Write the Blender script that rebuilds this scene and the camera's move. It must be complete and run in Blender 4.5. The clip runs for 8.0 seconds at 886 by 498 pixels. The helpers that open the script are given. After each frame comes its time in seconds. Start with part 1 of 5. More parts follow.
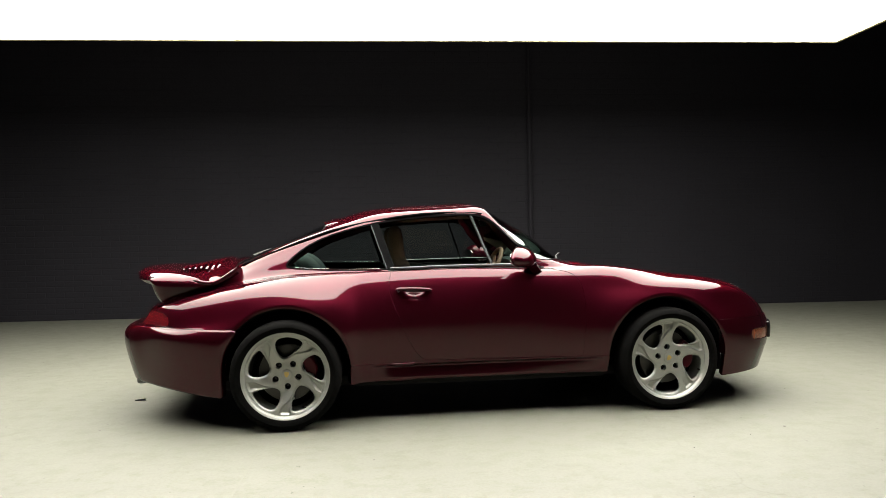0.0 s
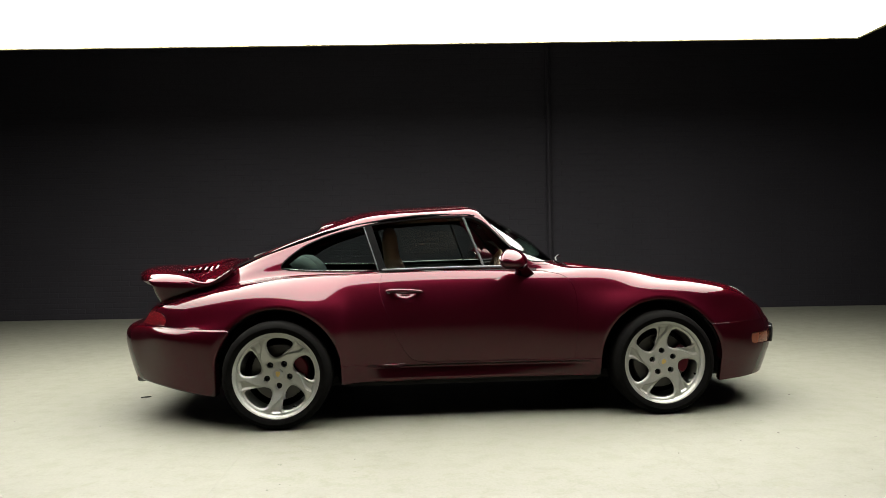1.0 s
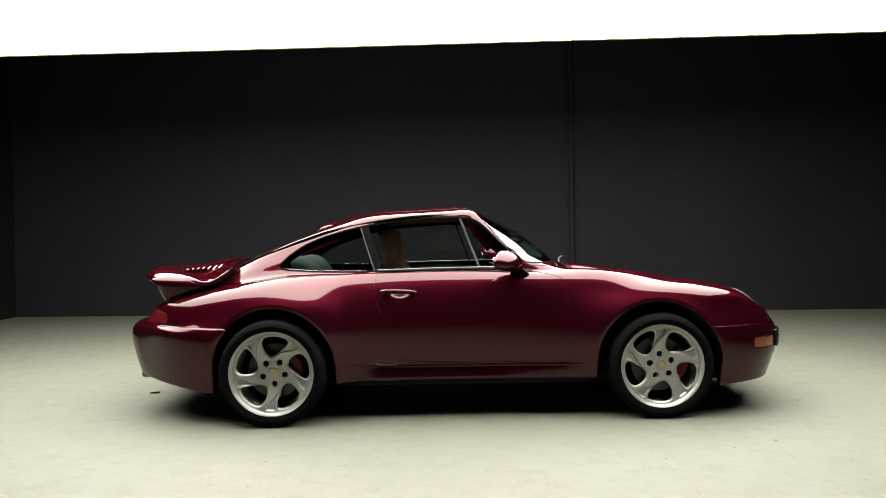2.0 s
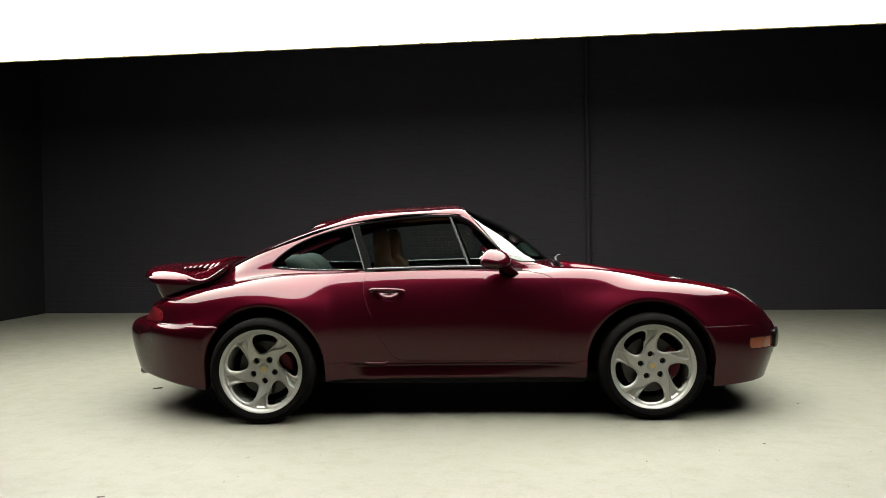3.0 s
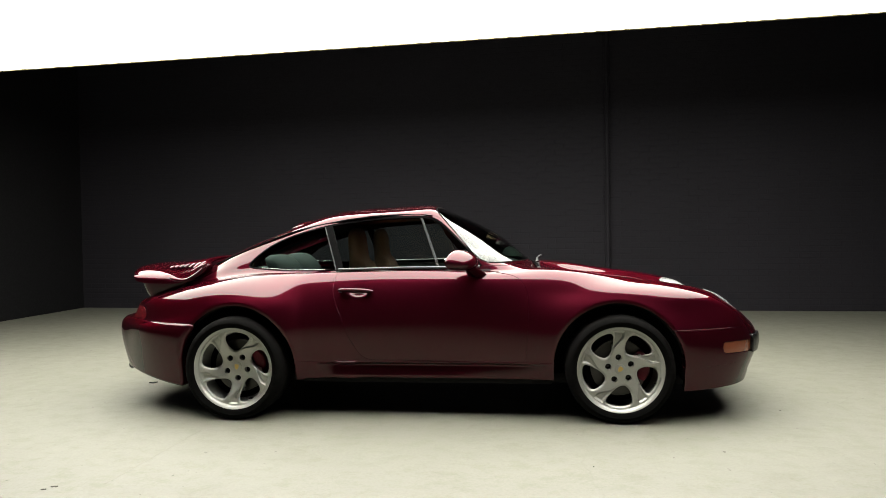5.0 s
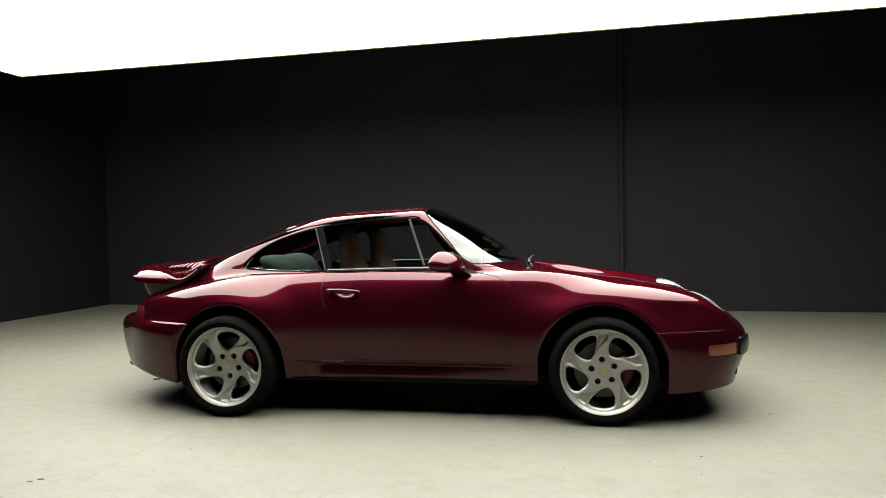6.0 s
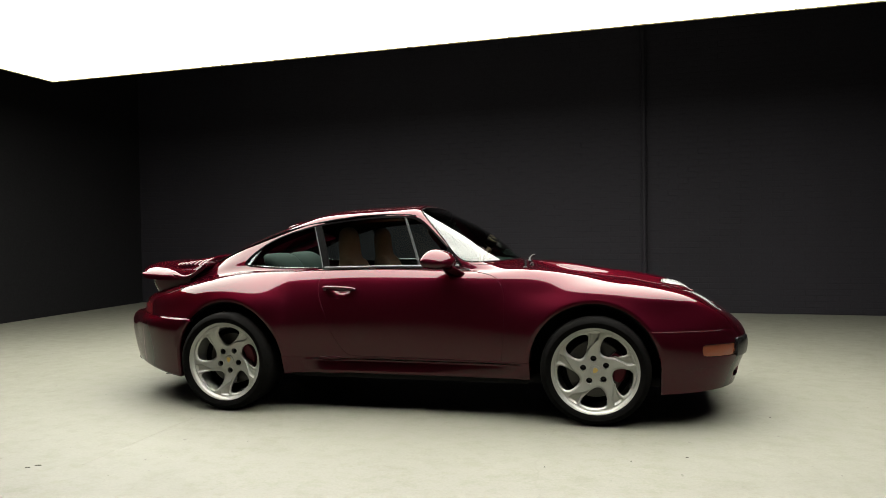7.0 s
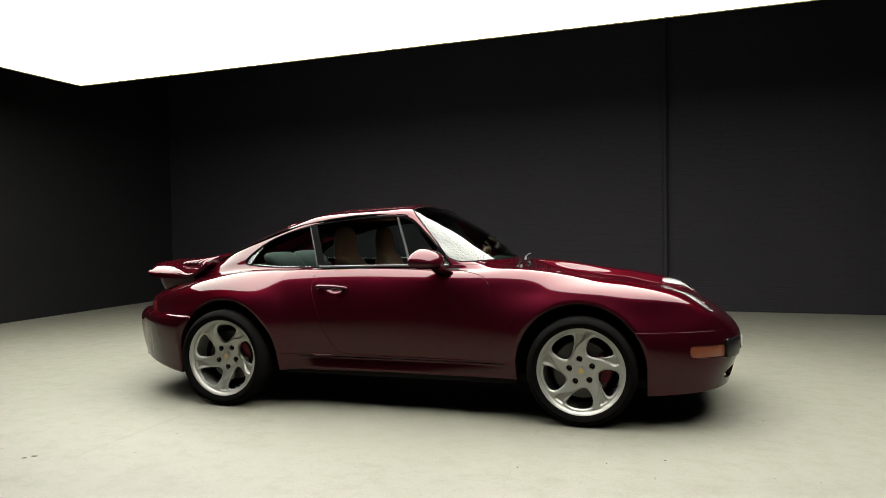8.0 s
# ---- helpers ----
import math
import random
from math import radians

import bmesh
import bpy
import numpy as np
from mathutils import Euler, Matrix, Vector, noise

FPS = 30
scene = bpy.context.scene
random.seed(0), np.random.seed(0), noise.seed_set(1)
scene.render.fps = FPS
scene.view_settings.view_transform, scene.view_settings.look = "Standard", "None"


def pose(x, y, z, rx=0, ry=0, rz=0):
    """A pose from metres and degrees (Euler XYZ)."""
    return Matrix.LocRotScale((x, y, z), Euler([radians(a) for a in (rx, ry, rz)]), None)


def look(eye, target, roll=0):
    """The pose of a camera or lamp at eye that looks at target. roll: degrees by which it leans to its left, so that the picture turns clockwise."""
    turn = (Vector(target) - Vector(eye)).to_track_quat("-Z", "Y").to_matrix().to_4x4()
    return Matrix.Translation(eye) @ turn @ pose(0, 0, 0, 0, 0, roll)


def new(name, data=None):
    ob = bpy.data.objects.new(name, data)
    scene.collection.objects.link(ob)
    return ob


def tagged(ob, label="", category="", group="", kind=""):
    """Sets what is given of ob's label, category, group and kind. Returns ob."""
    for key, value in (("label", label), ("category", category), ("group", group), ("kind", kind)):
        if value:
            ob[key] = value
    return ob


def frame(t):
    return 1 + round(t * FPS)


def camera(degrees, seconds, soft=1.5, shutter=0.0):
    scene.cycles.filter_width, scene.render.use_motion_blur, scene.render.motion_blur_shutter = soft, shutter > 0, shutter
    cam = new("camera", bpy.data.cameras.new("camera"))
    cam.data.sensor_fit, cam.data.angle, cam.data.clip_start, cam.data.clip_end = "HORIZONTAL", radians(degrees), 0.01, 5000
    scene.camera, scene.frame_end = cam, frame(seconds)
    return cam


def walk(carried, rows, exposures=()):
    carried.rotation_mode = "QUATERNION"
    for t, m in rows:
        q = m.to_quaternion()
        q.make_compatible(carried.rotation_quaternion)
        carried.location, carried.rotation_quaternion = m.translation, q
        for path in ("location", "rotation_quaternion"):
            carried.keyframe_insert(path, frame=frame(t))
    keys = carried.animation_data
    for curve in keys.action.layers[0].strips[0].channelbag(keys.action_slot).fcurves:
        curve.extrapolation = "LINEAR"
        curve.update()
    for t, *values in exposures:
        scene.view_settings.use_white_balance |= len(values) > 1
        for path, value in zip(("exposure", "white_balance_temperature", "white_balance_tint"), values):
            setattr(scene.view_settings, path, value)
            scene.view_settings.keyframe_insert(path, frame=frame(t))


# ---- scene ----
cam = camera(67.0, 8.0, soft=0.55)
PATH = [
    (0, (-0.707, -4.657, 1.061), (-0.464, -2.672, 1.028), -1.0),
    (0.5, (-0.565, -4.677, 1.056), (-0.378, -2.686, 1.027), -1.0),
    (1, (-0.431, -4.701, 1.06), (-0.3, -2.706, 1.033), -1.0),
    (1.5, (-0.301, -4.716, 1.067), (-0.229, -2.717, 1.04), -0.9),
    (3, (0.105, -4.71, 1.068), (0.017, -2.712, 1.035), -0.9),
    (3.5, (0.224, -4.7, 1.077), (0.097, -2.704, 1.042), -0.9),
    (4, (0.348, -4.689, 1.089), (0.18, -2.696, 1.048), -0.9),
    (4.5, (0.475, -4.684, 1.082), (0.269, -2.695, 1.042), -0.9),
    (6, (0.9, -4.672, 1.11), (0.556, -2.702, 1.061), -0.9),
    (6.5, (1.039, -4.659, 1.101), (0.635, -2.7, 1.057), -0.9),
    (7, (1.178, -4.639, 1.084), (0.717, -2.694, 1.042), -0.8),
    (7.5, (1.332, -4.605, 1.084), (0.811, -2.675, 1.037), -0.9),
    (8, (1.487, -4.58, 1.101), (0.908, -2.667, 1.049), -0.9),
]
walk(cam, [(t, look(eye, target, roll)) for t, eye, target, roll in PATH], exposures=[(0, 0.0), (4, -0.06), (8, -0.20)])

# ---------------------------------------------------------------- light
world = bpy.data.worlds.new("world")
scene.world = world
world.use_nodes = True
world.node_tree.nodes["Background"].inputs[0].default_value = (0.02, 0.02, 0.022, 1)
world.node_tree.nodes["Background"].inputs[1].default_value = 0.2
scene.view_settings.exposure = 0.0


# ---------------------------------------------------------------- materials
class Mat:
    """A principled material with helpers to hang noise on its sockets."""

    def __init__(self, name, colour=(0.5, 0.5, 0.5), rough=0.5, metal=0.0, **more):
        self.mat = bpy.data.materials.new(name)
        self.mat.use_nodes = True
        self.nt = self.mat.node_tree
        self.b = self.nt.nodes["Principled BSDF"]
        self.b.inputs["Base Color"].default_value = (*colour, 1)
        self.b.inputs["Roughness"].default_value = rough
        self.b.inputs["Metallic"].default_value = metal
        for key, value in more.items():
            self.b.inputs[key.replace("_", " ")].default_value = value

    def node(self, kind, **values):
        n = self.nt.nodes.new(kind)
        for key, value in values.items():
            n.inputs[key.replace("_", " ")].default_value = value
        return n

    def link(self, a, b):
        self.nt.links.new(a, b)

    def coord(self, scale=(1, 1, 1)):
        tc = self.nt.nodes.new("ShaderNodeTexCoord")
        mp = self.nt.nodes.new("ShaderNodeMapping")
        mp.inputs["Scale"].default_value = scale
        self.link(tc.outputs["Object"], mp.inputs[0])
        return mp.outputs[0]

    def noise(self, scale, detail=4.0, rough=0.55, stretch=(1, 1, 1)):
        n = self.node("ShaderNodeTexNoise", Scale=scale, Detail=detail, Roughness=rough)
        self.link(self.coord(stretch), n.inputs["Vector"])
        return n.outputs["Fac"]

    def ramp(self, fac, stops):
        r = self.nt.nodes.new("ShaderNodeValToRGB")
        e = r.color_ramp.elements
        while len(e) < len(stops):
            e.new(0.5)
        for el, (at, c) in zip(e, stops):
            el.position = at
            el.color = (*c, 1) if not isinstance(c, float) else (c, c, c, 1)
        self.link(fac, r.inputs[0])
        return r.outputs[0]

    def mix(self, a, b, fac, mode="MIX"):
        m = self.nt.nodes.new("ShaderNodeMix")
        m.data_type, m.blend_type = "RGBA", mode
        if isinstance(fac, float):
            m.inputs[0].default_value = fac
        else:
            self.link(fac, m.inputs[0])
        self.link(a, m.inputs[6])
        self.link(b, m.inputs[7])
        return m.outputs[2]

    def colour(self, out):
        self.link(out, self.b.inputs["Base Color"])
        return self

    def rough(self, out):
        self.link(out, self.b.inputs["Roughness"])
        return self

    def bump(self, fac, strength=0.2, distance=0.01):
        n = self.node("ShaderNodeBump", Strength=strength, Distance=distance)
        self.link(fac, n.inputs["Height"])
        if self.b.inputs["Normal"].links:
            self.link(self.b.inputs["Normal"].links[0].from_socket, n.inputs["Normal"])
        self.link(n.outputs[0], self.b.inputs["Normal"])
        return self


def glass(name, tint, gloss=0.0, ior=1.5):
    m = Mat(name)
    nt = m.nt
    out = nt.nodes["Material Output"]
    nt.nodes.remove(m.b)
    tr = nt.nodes.new("ShaderNodeBsdfTransparent")
    tr.inputs[0].default_value = (*tint, 1)
    gl = nt.nodes.new("ShaderNodeBsdfGlossy")
    gl.inputs["Roughness"].default_value = gloss
    gl.inputs[0].default_value = (0.95, 0.97, 0.96, 1)
    fr = nt.nodes.new("ShaderNodeFresnel")
    fr.inputs[0].default_value = ior
    mx = nt.nodes.new("ShaderNodeMixShader")
    nt.links.new(fr.outputs[0], mx.inputs[0])
    nt.links.new(tr.outputs[0], mx.inputs[1])
    nt.links.new(gl.outputs[0], mx.inputs[2])
    nt.links.new(mx.outputs[0], out.inputs[0])
    return m.mat


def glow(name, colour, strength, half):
    """Glowing cloth: brightest half a metre off its middle, it fades towards both ends."""
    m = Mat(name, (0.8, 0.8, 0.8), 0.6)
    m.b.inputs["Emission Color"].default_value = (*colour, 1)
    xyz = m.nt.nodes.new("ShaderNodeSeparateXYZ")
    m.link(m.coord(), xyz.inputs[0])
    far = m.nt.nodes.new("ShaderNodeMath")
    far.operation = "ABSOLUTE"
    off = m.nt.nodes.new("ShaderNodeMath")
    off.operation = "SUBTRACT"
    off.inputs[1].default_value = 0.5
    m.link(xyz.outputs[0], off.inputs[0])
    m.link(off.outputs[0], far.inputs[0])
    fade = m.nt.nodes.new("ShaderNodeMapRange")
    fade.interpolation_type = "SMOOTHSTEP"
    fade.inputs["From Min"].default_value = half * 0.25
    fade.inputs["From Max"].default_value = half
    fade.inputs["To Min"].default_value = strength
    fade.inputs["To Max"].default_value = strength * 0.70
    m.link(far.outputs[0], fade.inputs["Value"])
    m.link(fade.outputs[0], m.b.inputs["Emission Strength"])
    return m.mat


def make_paint():
    m = Mat("burgundy_paint", (0.07, 0.006, 0.013), 0.45, 0.85, Specular_IOR_Level=0.0, Coat_Weight=1.0, Coat_Roughness=0.01, Coat_IOR=1.37, Specular_Tint=(0.30, 0.04, 0.07, 1.0))
    cloud = m.noise(2.2, 4.0, 0.6)
    m.colour(m.ramp(cloud, [(0.3, (0.035, 0.0025, 0.0065)), (0.7, (0.041, 0.0029, 0.0076))]))
    dust = m.noise(3.0, 6.0, 0.6)
    m.link(m.ramp(dust, [(0.3, 0.006), (0.8, 0.018)]), m.b.inputs["Coat Roughness"])
    return m.mat


def make_concrete():
    m = Mat("concrete_floor", (0.17, 0.17, 0.14), 0.6)
    big = m.noise(0.5, 4.0, 0.55)
    mid = m.noise(7.0, 9.0, 0.74)
    patch = m.noise(9.0, 9.0, 0.72, (0.9, 1.1, 1))
    fine = m.noise(70.0, 4.0, 0.6)
    smear = m.noise(2.6, 10.0, 0.78, (0.85, 1.1, 1))
    base = m.ramp(big, [(0.3, (0.119, 0.117, 0.0955)), (0.7, (0.131, 0.128, 0.107))])
    blotch = m.ramp(mid, [(0.36, (0.87, 0.87, 0.845)), (0.50, (0.97, 0.97, 0.96)), (0.66, (1.03, 1.03, 1.04))])
    tone = m.ramp(patch, [(0.38, (0.86, 0.875, 0.79)), (0.52, (1.0, 1.0, 1.0))])
    streak = m.ramp(smear, [(0.36, (0.90, 0.895, 0.865)), (0.47, (1.0, 1.0, 1.0))])
    grit = m.ramp(fine, [(0.32, (0.88, 0.88, 0.87)), (0.58, (1.0, 1.0, 1.0))])
    c = m.mix(base, blotch, 1.0, "MULTIPLY")
    c = m.mix(c, tone, 1.0, "MULTIPLY")
    c = m.mix(c, streak, 1.0, "MULTIPLY")
    c = m.mix(c, grit, 1.0, "MULTIPLY")
    # scattered small dark specks and a few scuffs
    specks = m.ramp(m.noise(22.0, 2.0, 0.5), [(0.235, (0.40, 0.38, 0.34)), (0.265, (1.0, 1.0, 1.0))])
    scuffs = m.ramp(m.noise(7.0, 9.0, 0.78, (0.35, 1.4, 1)), [(0.28, (0.68, 0.67, 0.62)), (0.345, (1.0, 1.0, 1.0))])
    c = m.mix(c, specks, 1.0, "MULTIPLY")
    c = m.mix(c, scuffs, 1.0, "MULTIPLY")
    # hairline cracks, broken by a mask, and pale trowel veins
    bend = m.node("ShaderNodeTexNoise", Scale=2.4, Detail=5.0)
    m.link(m.coord(), bend.inputs["Vector"])
    shift = m.nt.nodes.new("ShaderNodeMix")
    shift.data_type = "VECTOR"
    shift.inputs[0].default_value = 0.16
    m.link(m.coord(), shift.inputs[4])
    m.link(bend.outputs["Color"], shift.inputs[5])
    cell = m.node("ShaderNodeTexVoronoi", Scale=0.75)
    cell.feature = "DISTANCE_TO_EDGE"
    m.link(shift.outputs[1], cell.inputs["Vector"])
    crack = m.ramp(cell.outputs["Distance"], [(0.0, (0.86, 0.855, 0.83)), (0.003, (1.0, 1.0, 1.0))])
    gaps = m.ramp(m.noise(1.3, 3.0), [(0.46, 0.0), (0.60, 1.0)])
    veins = m.ramp(m.noise(3.6, 6.0, 0.7), [(0.485, (1.0, 1.0, 1.0)), (0.50, (1.05, 1.05, 1.04)), (0.515, (1.0, 1.0, 1.0))])
    c = m.mix(c, m.mix(c, crack, 1.0, "MULTIPLY"), gaps)
    m.colour(m.mix(c, veins, 1.0, "MULTIPLY"))
    m.rough(m.ramp(mid, [(0.3, 0.5), (0.7, 0.68)]))
    return m.bump(fine, 0.05, 0.002).mat


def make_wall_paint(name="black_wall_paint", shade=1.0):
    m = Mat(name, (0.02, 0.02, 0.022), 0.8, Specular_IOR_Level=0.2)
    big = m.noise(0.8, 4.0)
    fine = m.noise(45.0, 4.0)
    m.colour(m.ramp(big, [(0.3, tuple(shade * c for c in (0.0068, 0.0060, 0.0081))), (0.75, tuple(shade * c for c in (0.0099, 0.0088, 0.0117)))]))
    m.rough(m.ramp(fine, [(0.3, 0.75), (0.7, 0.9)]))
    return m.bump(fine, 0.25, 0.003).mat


def make_tyre():
    m = Mat("tyre_rubber", (0.014, 0.014, 0.014), 0.75, Specular_IOR_Level=0.02)
    n = m.noise(35.0, 4.0)
    m.colour(m.ramp(n, [(0.3, (0.0030, 0.0028, 0.0028)), (0.7, (0.0050, 0.0047, 0.0046))]))
    return m.bump(n, 0.1, 0.002).mat


def make_alloy():
    m = Mat("silver_alloy", (0.33, 0.33, 0.305), 0.4, 0.6, Coat_Weight=0.8, Coat_Roughness=0.06)
    n = m.noise(14.0, 4.0)
    m.rough(m.ramp(n, [(0.3, 0.38), (0.7, 0.50)]))
    return m.mat


def make_leather():
    m = Mat("tan_leather", (0.36, 0.19, 0.085), 0.48)
    n = m.noise(5.0, 4.0)
    m.colour(m.ramp(n, [(0.3, (0.27, 0.138, 0.088)), (0.7, (0.36, 0.195, 0.13))]))
    v = m.node("ShaderNodeTexVoronoi", Scale=260.0)
    m.link(m.coord(), v.inputs["Vector"])
    return m.bump(v.outputs["Distance"], 0.15, 0.002).mat


def make_plastic(name, c, rough=0.5, shine=0.5):
    m = Mat(name, c, rough, Specular_IOR_Level=shine)
    n = m.noise(160.0, 3.0)
    return m.bump(n, 0.06, 0.001).mat


def make_disc():
    m = Mat("brake_iron", (0.055, 0.053, 0.05), 0.5, 0.8)
    n = m.noise(30.0, 3.0)
    m.rough(m.ramp(n, [(0.3, 0.3), (0.7, 0.5)]))
    return m.mat


PAINT = make_paint()
CONCRETE = make_concrete()
WALL = make_wall_paint()
# lightened paint on the unseen east and south walls bounces fill onto the car
BOUNCE_WALL = make_wall_paint("lightened_bounce_wall_paint", 4.0)
# the wall paint darkened for the west wall, its dimness put into the colour
DIMMED_WALL = make_wall_paint("dimmed_black_wall_paint", 0.24)
TYRE = make_tyre()
ALLOY = make_alloy()
LEATHER = make_leather()
BLACK = make_plastic("black_trim", (0.006, 0.006, 0.0065), 0.22, 0.25)
RUBBER = make_plastic("window_rubber", (0.0018, 0.0014, 0.0016), 0.6, 0.01)
MATT = make_plastic("matt_black_trim", (0.0022, 0.0022, 0.0024), 0.6, 0.04)
DARK = make_plastic("dark_underbody", (0.010, 0.0095, 0.0095), 0.85, 0.08)
CARPET = make_plastic("dark_carpet", (0.03, 0.035, 0.036), 0.9)
REAR_CLOTH = make_plastic("grey_green_cloth", (0.032, 0.043, 0.041), 0.8, 0.2)
DASH = make_plastic("dark_dashboard", (0.075, 0.094, 0.090), 0.6)
SATIN = Mat("satin_trim", (0.075, 0.077, 0.08), 0.34, 0.6).mat
CEILING = make_plastic("dark_ceiling_paint", (0.025, 0.025, 0.026), 0.8)
CHROME = Mat("bright_metal", (0.75, 0.75, 0.74), 0.12, 1.0).mat
IRON = make_disc()
CALIPER = Mat("red_caliper", (0.070, 0.0019, 0.009), 0.5, 0.0, Specular_IOR_Level=0.15, Coat_Weight=0.1).mat
GOLD = Mat("gold_badge", (0.55, 0.38, 0.13), 0.35, 0.8).mat
TINT = glass("green_tinted_glass", (0.68, 0.75, 0.72))
SCREEN = glass("windscreen_glass", (0.30, 0.35, 0.33), 0.0, 1.54)
REAR_GLASS = glass("rear_window_glass", (0.66, 0.72, 0.69), 0.0, 1.5)
REFLECTOR = Mat("lamp_reflector", (0.62, 0.63, 0.62), 0.45, 0.25).mat
LENS = Mat("fluted_lens_glass", (0.15, 0.157, 0.155), 0.16, 0.0, Coat_Weight=1.0, Coat_Roughness=0.02).mat
AMBER = Mat("amber_lens", (0.145, 0.038, 0.017), 0.25, 0.0, Coat_Weight=1.0, Coat_Roughness=0.03).mat
REDLENS = Mat("red_lens", (0.095, 0.003, 0.006), 0.15, 0.0, Coat_Weight=1.0, Coat_Roughness=0.03).mat
MIRROR = Mat("mirror_glass", (0.8, 0.8, 0.8), 0.02, 1.0).mat
WHITE = Mat("white_plate", (0.72, 0.72, 0.70), 0.4).mat
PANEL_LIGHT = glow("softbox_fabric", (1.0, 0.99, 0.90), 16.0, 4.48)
PALE = make_plastic("pale_concrete", (0.150, 0.147, 0.124), 0.7, 0.3)
DIRT = make_plastic("brown_dirt", (0.045, 0.040, 0.033), 0.8, 0.2)
SKIRT = make_plastic("softbox_edge", (0.55, 0.50, 0.30), 0.8)


# ---------------------------------------------------------------- mesh helpers
def mesh_object(name, verts, faces, material, parent=None, label="", smooth=True, normals=None):
    me = bpy.data.meshes.new(name)
    me.from_pydata([tuple(map(float, v)) for v in verts], [], [tuple(map(int, f)) for f in faces])
    me.materials.append(material)
    if smooth:
        me.shade_smooth()
    if normals is not None:
        me.normals_split_custom_set_from_vertices([tuple(map(float, n)) for n in normals])
    ob = new(name, me)
    if parent is not None:
        ob.parent = parent
    return tagged(ob, label)


def part(name, bm, material, parent=None, label="", smooth=35.0):
    me = bpy.data.meshes.new(name)
    bm.to_mesh(me)
    bm.free()
    me.materials.append(material)
    if smooth:
        me.shade_smooth()
        me.set_sharp_from_angle(angle=radians(smooth))
    ob = new(name, me)
    if parent is not None:
        ob.parent = parent
    return tagged(ob, label)


def thing(name, label, category, m=None, group="", kind=""):
    ob = new(name)
    if m is not None:
        ob.matrix_basis = m
    return tagged(ob, label, category, group, kind)


def box(bm, lo, hi, bevel=0.0, seg=2, m=None):
    made = bmesh.ops.create_cube(bm, size=1.0)["verts"]
    for v in made:
        v.co = Vector([lo[i] + (v.co[i] + 0.5) * (hi[i] - lo[i]) for i in range(3)])
    if bevel:
        edges = list({e for v in made for e in v.link_edges})
        made = bmesh.ops.bevel(bm, geom=edges, offset=bevel, segments=seg, affect="EDGES", profile=0.5)["verts"]
    if m is not None:
        bmesh.ops.transform(bm, matrix=m, verts=list(made))
    return made


def tube(bm, points, radius, sides=10, closed=False, flat=1.0):
    """A pipe along points; radius may be a number or one for each point."""
    pts = [Vector(p) for p in points]
    n = len(pts)
    rad = radius if isinstance(radius, (list, tuple)) else [radius] * n
    rings = []
    side = None
    for i, p in enumerate(pts):
        a = pts[(i - 1) % n] if closed or i else pts[i]
        b = pts[(i + 1) % n] if closed or i < n - 1 else pts[i]
        d = (b - a).normalized()
        if side is None:
            side = d.cross(Vector((0, 0, 1)))
            side = d.cross(Vector((0, 1, 0))) if side.length < 0.05 else side
        side = (side - d * side.dot(d)).normalized()
        up = side.cross(d)
        rings.append([bm.verts.new(p + rad[i] * (math.cos(t) * side + flat * math.sin(t) * up))
                      for t in (2 * math.pi * k / sides for k in range(sides))])
    for i in range(n if closed else n - 1):
        r, s = rings[i], rings[(i + 1) % n]
        for k in range(sides):
            bm.faces.new((r[k], r[(k + 1) % sides], s[(k + 1) % sides], s[k]))
    if not closed:
        bm.faces.new(rings[0][::-1])
        bm.faces.new(rings[-1])
    bmesh.ops.recalc_face_normals(bm, faces=bm.faces)


def lathe(bm, profile, sides=64, closed=False):
    """Turns (radius, depth) round the y axis."""
    rings = [[bm.verts.new((r * math.sin(2 * math.pi * k / sides), y, r * math.cos(2 * math.pi * k / sides))) for k in range(sides)] for r, y in profile]
    n = len(rings)
    for i in range(n if closed else n - 1):
        a, b = rings[i], rings[(i + 1) % n]
        for k in range(sides):
            bm.faces.new((a[k], a[(k + 1) % sides], b[(k + 1) % sides], b[k]))
    bmesh.ops.recalc_face_normals(bm, faces=bm.faces)


def spline(keys, count):
    """A smooth line through keys (Catmull-Rom, centripetal by chord), resampled to count points."""
    p = np.array(keys, float)
    d = np.r_[0, np.cumsum(np.sqrt(np.linalg.norm(np.diff(p, axis=0), axis=1)))]
    t = np.linspace(0, d[-1], count)
    m = np.empty_like(p)
    m[1:-1] = (p[2:] - p[:-2]) / (d[2:] - d[:-2])[:, None]
    m[0], m[-1] = (p[1] - p[0]) / (d[1] - d[0]), (p[-1] - p[-2]) / (d[-1] - d[-2])
    i = np.clip(np.searchsorted(d, t, "right") - 1, 0, len(p) - 2)
    h = (d[i + 1] - d[i])[:, None]
    s = ((t - d[i]) / (d[i + 1] - d[i]))[:, None]
    return (2 * s**3 - 3 * s**2 + 1) * p[i] + (s**3 - 2 * s**2 + s) * h * m[i] + (3 * s**2 - 2 * s**3) * p[i + 1] + (s**3 - s**2) * h * m[i + 1]


